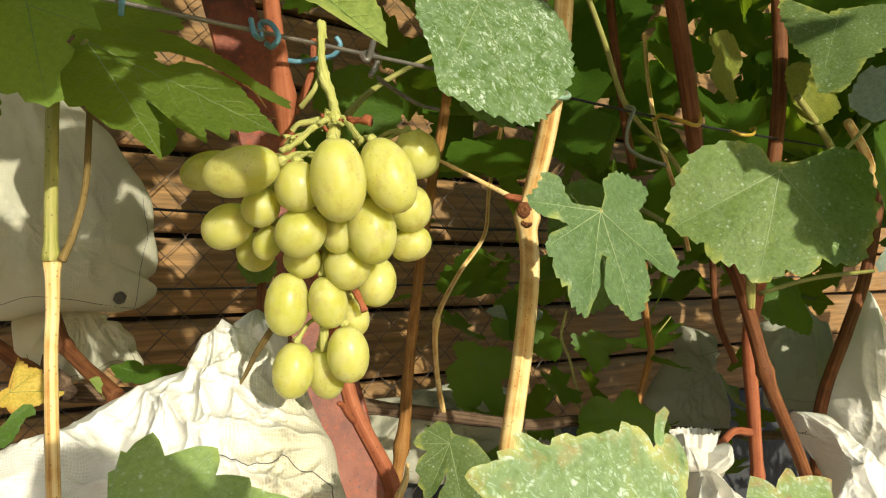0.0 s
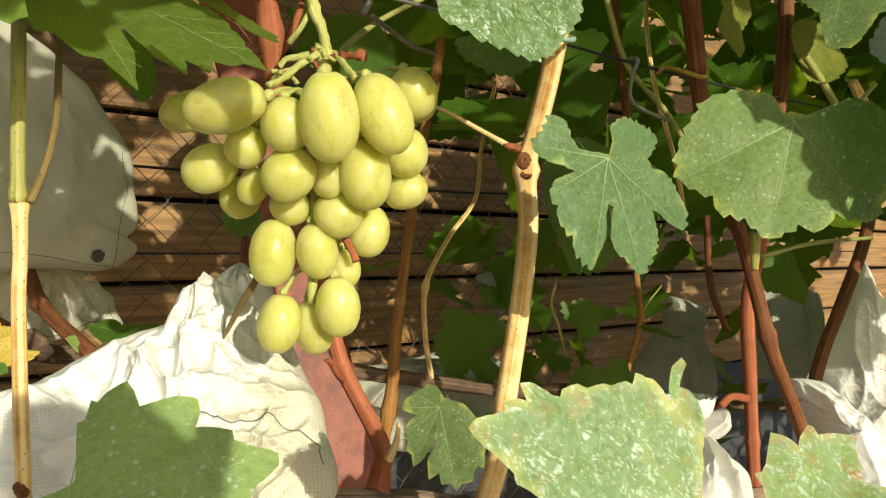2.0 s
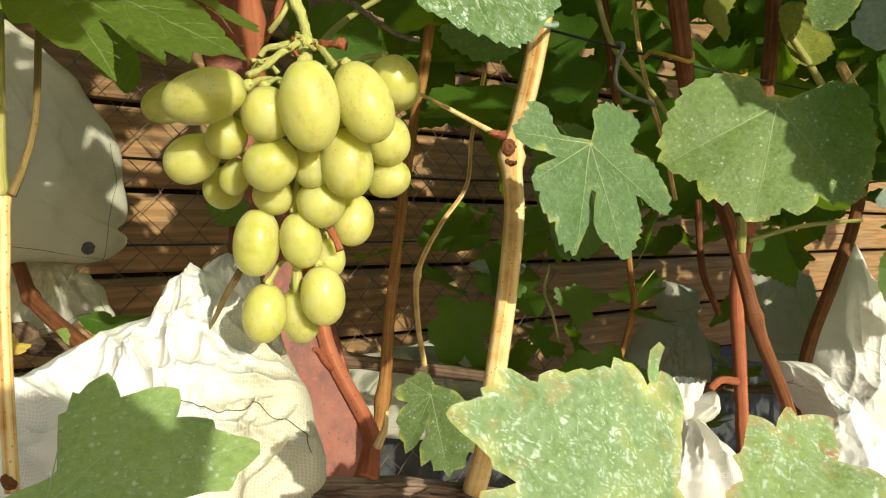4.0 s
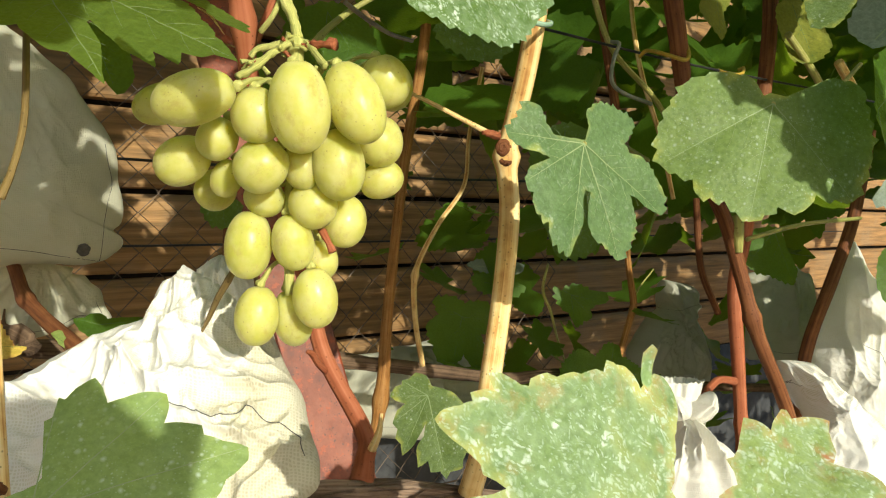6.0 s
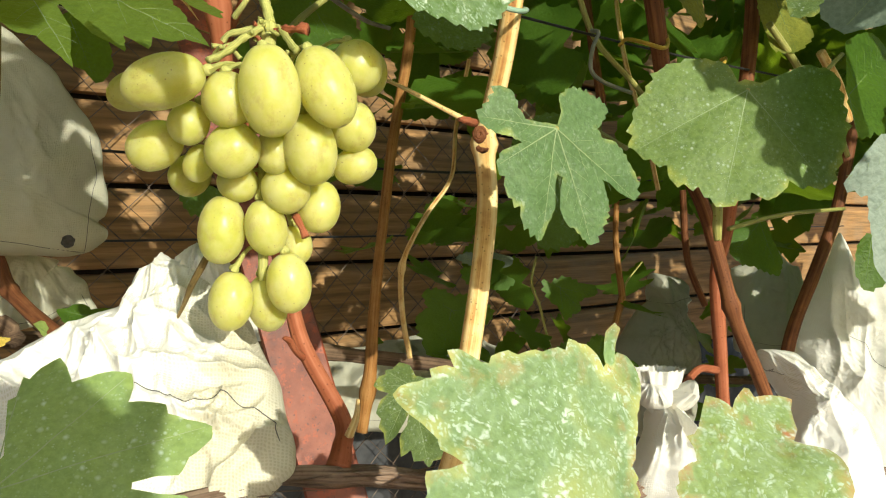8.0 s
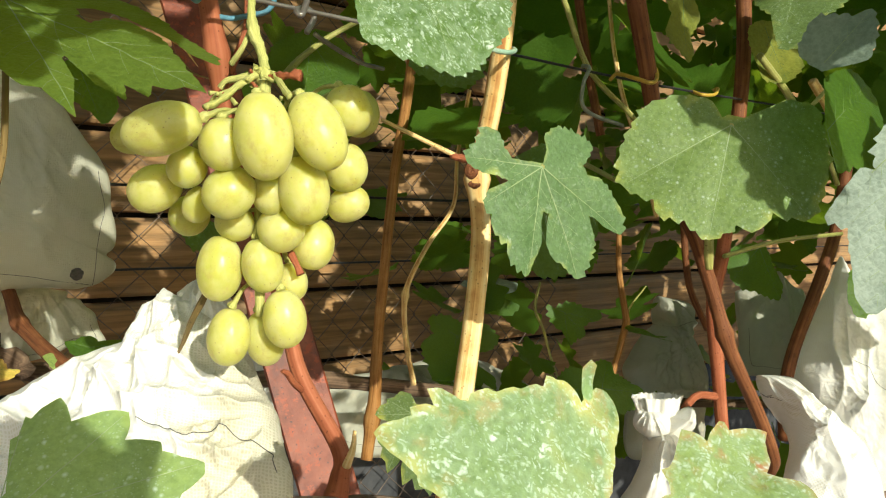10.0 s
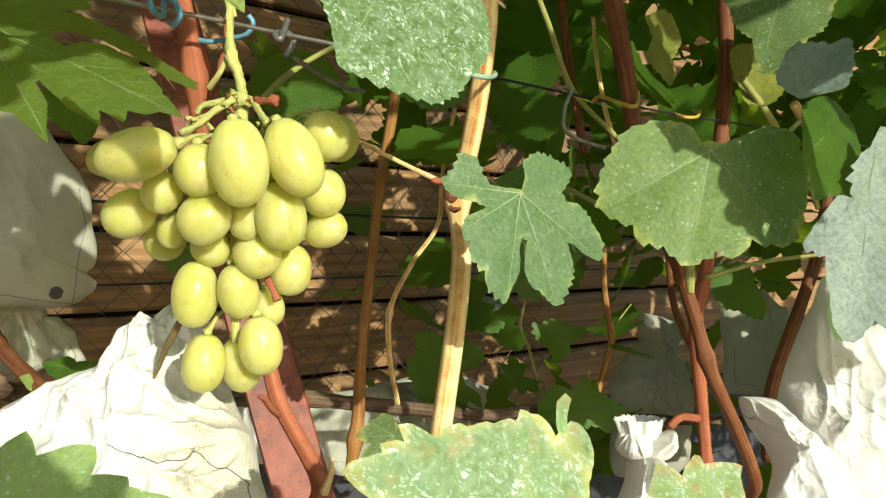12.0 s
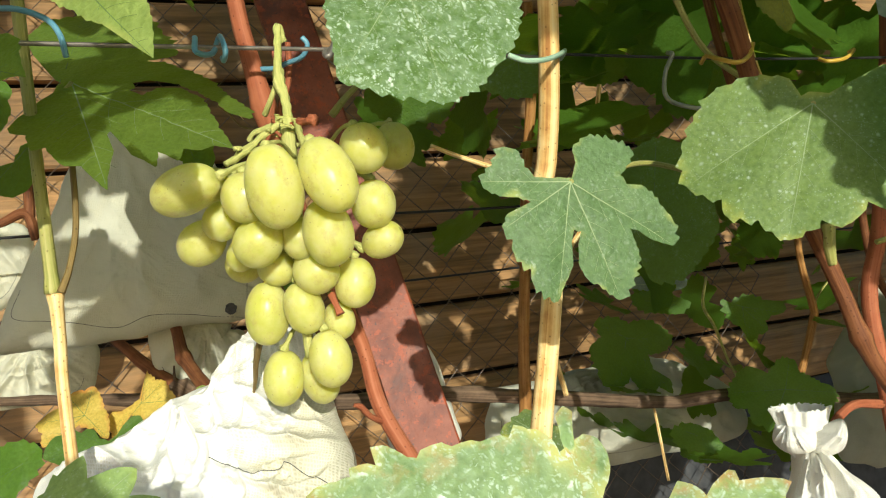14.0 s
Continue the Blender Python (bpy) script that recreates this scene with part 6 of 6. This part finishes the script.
rear_tube("spur", [(-0.347, 0.69, 1.111), (-0.347, 0.688, 1.121), (-0.345, 0.686, 1.13)], [0.0020, 0.0014, 0.0008], DARK_BARK, label="short dry spur", rough=0.4, sides=7)
rear_tube("knot", [(-0.348, 0.69, 1.108), (-0.333, 0.682, 1.105), (-0.315, 0.67, 1.101)], [0.008, 0.0125, 0.009], DARK_BARK, label="knotted old wood", rough=0.5, ridges=0.4, sides=14, seed=6)
rear_tube("cane", [(-0.506, 0.620, 1.279), (-0.484, 0.637, 1.282), (-0.466, 0.651, 1.289), (-0.460, 0.656, 1.264)], [0.0035, 0.0040, 0.0052, 0.0048], DARK_CANE, label="dark knotted cane", rough=0.3, sides=10)
rear_tube("cane", [(-0.464, 0.652, 1.332), (-0.463, 0.654, 1.310), (-0.464, 0.653, 1.286)], [0.0040, 0.0046, 0.0052], DARK_CANE, rough=0.2, sides=10)
rear_tube("cane", [(-0.109, 0.498, 1.199), (-0.109, 0.498, 1.177), (-0.107, 0.499, 1.159)], [0.0028, 0.003, 0.003], DARK_CANE, sides=8)
rear_tube("twig", [(-0.070, 0.362, 1.184), (-0.075, 0.366, 1.176), (-0.082, 0.374, 1.167), (-0.089, 0.384, 1.157), (-0.096, 0.392, 1.147)], [0.0012, 0.0017, 0.0015, 0.0011, 0.0004], BROWN_SHOOT, label="thin olive-brown twig", sides=8, rough=0.15)
rear_tube("shoot", [(0.194, 0.733, 1.429), (0.199, 0.737, 1.382), (0.206, 0.730, 1.333), (0.222, 0.729, 1.280), (0.238, 0.741, 1.225)], [0.0020, 0.0022, 0.0024, 0.0022, 0.0022], STRAW_CANE, label="thin pale shoot", sides=8)
rear_tube("shoot", [(0.119, 0.624, 1.433), (0.138, 0.638, 1.392), (0.160, 0.656, 1.344), (0.203, 0.689, 1.311), (0.229, 0.709, 1.283)], [0.0022, 0.0024, 0.0024, 0.0024, 0.0022], GREEN_CANE, label="thin green shoot", sides=8)
rear_tube("cane", [(0.165, 0.761, 1.504), (0.172, 0.766, 1.439), (0.182, 0.774, 1.374), (0.196, 0.785, 1.308)], [0.0046, 0.0046, 0.0044, 0.0044], DARK_CANE, rough=0.08, sides=9)
rear_tube("cane", [(0.303, 0.868, 1.230), (0.311, 0.874, 1.155), (0.338, 0.895, 1.102)], [0.0036, 0.0040, 0.0040], DARK_CANE, rough=0.08, sides=9)

# five leaf shapes for the shaded foliage, each a lobed blade drawn from its own proportions
BLADES = []
for k in range(5):
    rr = random.Random(100 + k)
    deep = rr.uniform(0.60, 0.92)
    lobes = [(-150, 0.62), (-122, 0.55 * (0.6 + deep / 2)), (-98, 0.80), (-72, deep * 0.85), (-48, 0.92), (-24, deep * 0.9), (0, 1.05), (24, deep * 0.9), (46, 0.9), (70, deep * 0.85), (96, 0.8), (122, 0.55 * (0.6 + deep / 2)), (148, 0.62), (172, 0.12), (-172, 0.12)]
    lobes.sort()
    ctrl = [(a + rr.uniform(-5, 5), 60 * r * rr.uniform(0.9, 1.1)) for a, r in lobes]
    proto = leaf("leaf", (0, 0, 0), (0, 0, 1), (0, -1, 0), ctrl, LEAF, None, cup=-0.12, wave=0.08, rings=6, seed=60 + k, teeth=0.0040, step=0.012, veins=False, pucker=0.02)
    BLADES.append(proto.data)
    bpy.data.objects.remove(proto)


def foliage(parent, count, u0, u1, v0, v1, z0, z1, seed, keep=lambda u, z: True, size=(0.8, 1.25), mats=()):
    rr = random.Random(seed)
    made = 0
    while made < count:
        u, v, z = rr.uniform(u0, u1), rr.uniform(v0, v1), rr.uniform(z0, z1)
        s, turn, nod, spin, b = rr.uniform(*size), rr.uniform(-55, 55), rr.uniform(-50, 15), rr.gauss(180, 45), rr.randrange(5)
        made += 1
        if not keep(u, z):
            continue
        ob = new("leaf", BLADES[b])
        ob.parent = parent
        ob.matrix_parent_inverse = Matrix.Translation(parent.location).inverted()
        ob.matrix_basis = Matrix.Translation(rowpoint(u, v, z)) @ pose(0, 0, 0, nod, 0, turn + 20) @ pose(0, 0, 0, 0, spin, 0) @ Matrix.Diagonal((s, s, s, 1))


def open_at(*holes):
    """Leaves gaps in a wall of leaves."""
    return lambda u, z: all(abs(u - a) > w or abs(z - b) > h for a, b, w, h in holes)


foliage(rear, 185, 0.42, 1.9, 0.42, 0.85, 1.23, 1.66, 5, size=(0.8, 1.35))
foliage(rear, 70, 0.50, 1.8, 0.60, 0.95, 1.26, 1.60, 28, size=(0.8, 1.3))
foliage(rear, 40, 0.60, 1.5, 0.62, 0.95, 0.92, 1.24, 6, open_at((1.12, 1.04, 0.16, 0.085), (1.34, 1.02, 0.12, 0.08)), (0.6, 1.1))
foliage(rear, 16, 1.0, 1.55, 0.80, 1.02, 0.78, 0.95, 27, size=(0.8, 1.3))
foliage(rear, 46, 0.70, 1.7, 0.72, 1.0, 0.90, 1.22, 26, open_at((1.12, 1.04, 0.16, 0.085), (1.34, 1.02, 0.12, 0.08)), (0.6, 1.2))

# foliage added above the view to block sun and sky
rear_shade = thing("grapevine", "foliage added above the rear wire to block sun and sky", "grapevine", "vines on the trellis", at=rowpoint(0.6, 0.7, 0.0))
foliage(rear_shade, 215, -1.0, 2.6, 0.55, 0.85, 1.50, 2.3, 9, open_at((-0.15, 1.70, 0.13, 0.20), (0.97, 1.72, 0.08, 0.08)), (1.2, 1.9))
foliage(rear_shade, 215, -1.6, 3.2, 0.80, 1.45, 1.98, 2.35, 23, size=(1.4, 2.1))
front_shade = thing("grapevine", "unseen foliage added above the front wire to shade what lies behind", "grapevine", "vines on the trellis", at=rowpoint(0.2, 0.35, 0.0))
foliage(front_shade, 205, -0.8, 1.9, 0.26, 0.46, 1.47, 2.1, 12, open_at((-0.21, 1.75, 0.13, 0.28), (0.91, 1.83, 0.08, 0.08)), (1.2, 1.9))


def stock(parent, stems, v, arm):
    """Old trunks that stand in the soil and carry a horizontal arm, added under the shading foliage."""
    for k, u in enumerate(stems):
        t = tube("trunk", [rowpoint(u + 0.03, v, -0.04), rowpoint(u, v + 0.02, 0.35), rowpoint(u + 0.04, v - 0.02, 0.8), rowpoint(u, v, 1.2), rowpoint(u + 0.03, v, arm)], [0.026, 0.021, 0.018, 0.016, 0.013], BARK, label="old trunk with peeling bark", rough=0.3, ridges=0.3, sides=14, seed=k + 3.0)
        under(t, parent)
    lo, hi = min(stems), max(stems)
    pts = [rowpoint(lo + (hi - lo) * q / 6, v + 0.012 * math.sin(q * 2.1), arm + 0.015 * math.sin(q * 1.7)) for q in range(7)]
    under(tube("arm", pts, [0.010, 0.008, 0.010], BARK, rough=0.3, ridges=0.3, sides=10, seed=5.0), parent)


def shading_leaf(over, k, size, spin=0, blade=0, tip=60):
    """An unseen leaf added between a spot and the sun to shade the spot."""
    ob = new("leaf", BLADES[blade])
    ob.parent = front_shade
    ob.matrix_parent_inverse = Matrix.Translation(front_shade.location).inverted()
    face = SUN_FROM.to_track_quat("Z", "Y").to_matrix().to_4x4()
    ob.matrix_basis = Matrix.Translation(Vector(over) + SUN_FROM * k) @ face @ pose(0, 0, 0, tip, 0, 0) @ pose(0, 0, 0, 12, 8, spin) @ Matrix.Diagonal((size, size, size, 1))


# unseen rows added on the sun's side to shade the view
path_shade = thing("grapevine", "unseen foliage added beside the path to block the sun", "grapevine", "vines on the trellis", at=rowpoint(1.5, -0.25, 0.0))
over = thing("grapevine", "unseen foliage added behind the camera to block the sun", "grapevine", "vines on the trellis", at=rowpoint(0.3, -0.25, 0.0))
foliage(over, 225, -1.2, 2.0, -0.40, -0.12, 1.52, 2.3, 15, open_at((-0.32, 1.90, 0.13, 0.30), (0.80, 2.03, 0.09, 0.09)), (1.5, 2.2))
foliage(path_shade, 70, 0.98, 2.2, -0.40, -0.12, 1.10, 1.52, 16, size=(1.3, 1.9))
foliage(path_shade, 26, 0.42, 0.90, -0.38, -0.18, 1.47, 1.58, 17, size=(0.9, 1.2))
foliage(path_shade, 90, 1.35, 2.6, -0.40, -0.12, 1.45, 1.85, 19, size=(1.3, 1.9))
foliage(path_shade, 60, 1.35, 2.6, -0.40, -0.12, 1.18, 1.48, 20, size=(1.3, 1.9))
foliage(over, 70, 0.64, 1.5, -0.40, -0.12, 1.57, 1.90, 24, size=(1.4, 2.0))
foliage(path_shade, 100, 1.20, 2.4, -0.40, -0.12, 1.15, 1.62, 25, size=(1.3, 1.9))
foliage(path_shade, 90, 1.10, 2.4, -0.40, -0.12, 1.20, 1.75, 22, size=(1.3, 1.9))
foliage(path_shade, 170, 1.12, 2.7, -0.40, -0.12, 0.72, 1.22, 21, size=(1.3, 1.9))
# leaves added along the front wire, out of view, to shade the fence
side = thing("grapevine", "foliage added past the right edge of view to shade the fence", "grapevine", "vines on the trellis", at=rowpoint(1.6, 0.3, 0.0))
foliage(side, 170, 1.0, 2.3, 0.18, 0.48, 0.85, 1.5, 18, size=(1.0, 1.6))
stock(over, (-1.1, 1.95), -0.26, 1.66)
stock(path_shade, (1.45, 2.55), -0.26, 1.40)
stock(front_shade, (-0.75, 1.85), 0.36, 1.66)
stock(rear_shade, (-1.0, 2.6), 0.70, 1.88)
stock(side, (2.0, 2.35), 0.33, 1.10)
foot = Vector((-0.110, 0.307, 1.053))
under(tube("trunk", [(-0.097, 0.317, 1.084), (-0.107, 0.310, 1.076), foot, Vector((foot.x - 0.02, foot.y, 0.5)), Vector((foot.x, foot.y, -0.04))], [0.006, 0.012, 0.014, 0.017, 0.020], BARK, rough=0.3, ridges=0.3, sides=14, seed=9.0), vine)
# unseen leaf in the shadow's outline, added to shade half the broad dull leaf
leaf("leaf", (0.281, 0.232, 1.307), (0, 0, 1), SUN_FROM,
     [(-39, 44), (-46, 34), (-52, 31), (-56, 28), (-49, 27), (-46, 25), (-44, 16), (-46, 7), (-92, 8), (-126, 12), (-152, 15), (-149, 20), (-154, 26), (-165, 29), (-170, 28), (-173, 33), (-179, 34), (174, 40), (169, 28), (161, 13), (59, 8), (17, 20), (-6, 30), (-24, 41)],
     LEAF, path_shade, VEIN, cup=0.0, wave=0.0, rings=14, seed=71, teeth=0.0010, step=0.006)
# unseen leaf in the shadow's outline, added to shade most of the green sprayed leaf
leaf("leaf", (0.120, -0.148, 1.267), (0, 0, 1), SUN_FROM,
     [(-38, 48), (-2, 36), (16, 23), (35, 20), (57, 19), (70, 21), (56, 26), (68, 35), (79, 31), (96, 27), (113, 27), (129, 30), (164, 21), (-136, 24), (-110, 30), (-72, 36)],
     LEAF, path_shade, VEIN, cup=0.0, wave=0.0, rings=10, seed=72, teeth=0.0010, step=0.006)
# unseen leaf in the shadow's outline, added to shade the hanging bag
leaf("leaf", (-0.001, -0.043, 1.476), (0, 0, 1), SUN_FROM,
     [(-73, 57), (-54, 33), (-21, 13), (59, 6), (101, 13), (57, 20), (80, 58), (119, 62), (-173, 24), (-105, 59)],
     LEAF, path_shade, VEIN, cup=0.0, wave=0.0, rings=10, seed=73, teeth=0.0012, step=0.006)
# unseen leaves, each added to shade one spot
shading_leaf((0.000, 1.160, 1.010), 1.2, 1.2, 40, 1, 15)
shading_leaf((0.045, 1.112, 1.062), 1.15, 1.5, 0, 1, 15)
shading_leaf((0.075, 1.112, 1.050), 1.12, 1.5, 150, 3, 15)
shading_leaf((0.140, 1.056, 0.945), 1.10, 1.0, 80, 2, 15)
shading_leaf((0.470, 0.850, 1.120), 0.35, 1.3, 70, 1, 20)
shading_leaf((0.163, 0.503, 1.305), 0.30, 1.0, 20, 2, 20)
shading_leaf((0.170, 0.506, 1.296), 0.34, 1.2, 200, 1, 15)
shading_leaf((0.157, 0.494, 1.345), 0.34, 1.2, 110, 3, 15)
shading_leaf((0.150, 0.488, 1.372), 0.30, 1.0, 140, 0, 20)
shading_leaf((0.369, 0.808, 1.175), 0.32, 1.2, 250, 4, 20)
shading_leaf((0.467, 1.077, 1.092), 0.27, 1.0, 120, 2, 20)
shading_leaf((-0.432, 0.606, 1.170), 0.66, 1.0, 40, 1)
shading_leaf((-0.432, 0.602, 1.235), 0.66, 1.0, 160, 3, 15)
shading_leaf((-0.385, 0.622, 1.302), 0.70, 0.8, 60, 1, 15)
shading_leaf((-0.375, 0.543, 1.128), 0.60, 0.8, 20, 0)
shading_leaf((0.420, 1.314, 1.042), 0.50, 1.3, 90, 2, 20)
shading_leaf((0.439, 1.328, 0.955), 0.50, 1.3, 0, 1, 20)
shading_leaf((0.513, 1.094, 1.091), 0.25, 1.0, 210, 3, 30)
shading_leaf((0.500, 1.085, 1.033), 0.25, 1.0, 30, 4, 30)
shading_leaf((-0.158, 0.345, 1.305), 0.35, 0.85, 80, 0)
shading_leaf((-0.150, 0.285, 1.294), 0.35, 1.2, 130, 4)
shading_leaf((-0.133, 0.285, 1.284), 0.34, 0.8, 20, 2, 30)
shading_leaf((0.260, 0.600, 1.276), 0.44, 0.9, 90, 1)
shading_leaf((-0.141, 0.600, 1.367), 0.42, 1.0, 50, 2)
shading_leaf((-0.164, 0.620, 1.422), 0.42, 1.0, 200, 1)
shading_leaf((0.200, 0.510, 1.194), 0.46, 0.6, 20, 3)
shading_leaf((-0.280, 0.660, 1.304), 0.66, 1.1, 40, 1)
shading_leaf((-0.328, 0.660, 1.323), 0.68, 1.3, 140, 2)
shading_leaf((-0.395, 0.605, 1.228), 0.72, 1.2, 240, 4)
shading_leaf((-0.272, 0.692, 1.222), 0.70, 1.1, 100, 0, 15)
shading_leaf((-0.282, 0.690, 1.288), 0.70, 0.9, 30, 1, 15)
shading_leaf((-0.112, 0.610, 1.365), 0.42, 1.1, 300, 3, 20)
shading_leaf((-0.095, 0.600, 1.307), 0.42, 0.7, 30, 4, 30)
shading_leaf((0.231, 0.964, 1.017), 0.50, 1.4, 0, 1, 20)
shading_leaf((1.583, 3.089, 1.171), 1.50, 2.4, 0, 1, 20)
shading_leaf((1.478, 3.008, 0.953), 1.50, 2.4, 140, 3, 20)
shading_leaf((1.181, 2.777, 1.033), 1.45, 2.2, 60, 0, 20)


def sun_gap(spot, radius):
    """Thins the added shading foliage towards the sun so that the spot is lit."""
    for ob in list(over.children) + list(path_shade.children) + list(front_shade.children) + list(side.children):
        if ob.name.startswith("leaf"):
            way = ob.matrix_basis.translation - Vector(spot)
            along = way.dot(SUN_FROM)
            if along > 0.05 and (way - SUN_FROM * along).length < radius:
                bpy.data.objects.remove(ob)


sun_gap((0.290, 0.560, 1.372), 0.06)
sun_gap((-0.828, 1.218, 1.069), 0.05)
sun_gap((-0.935, 1.143, 1.440), 0.07)
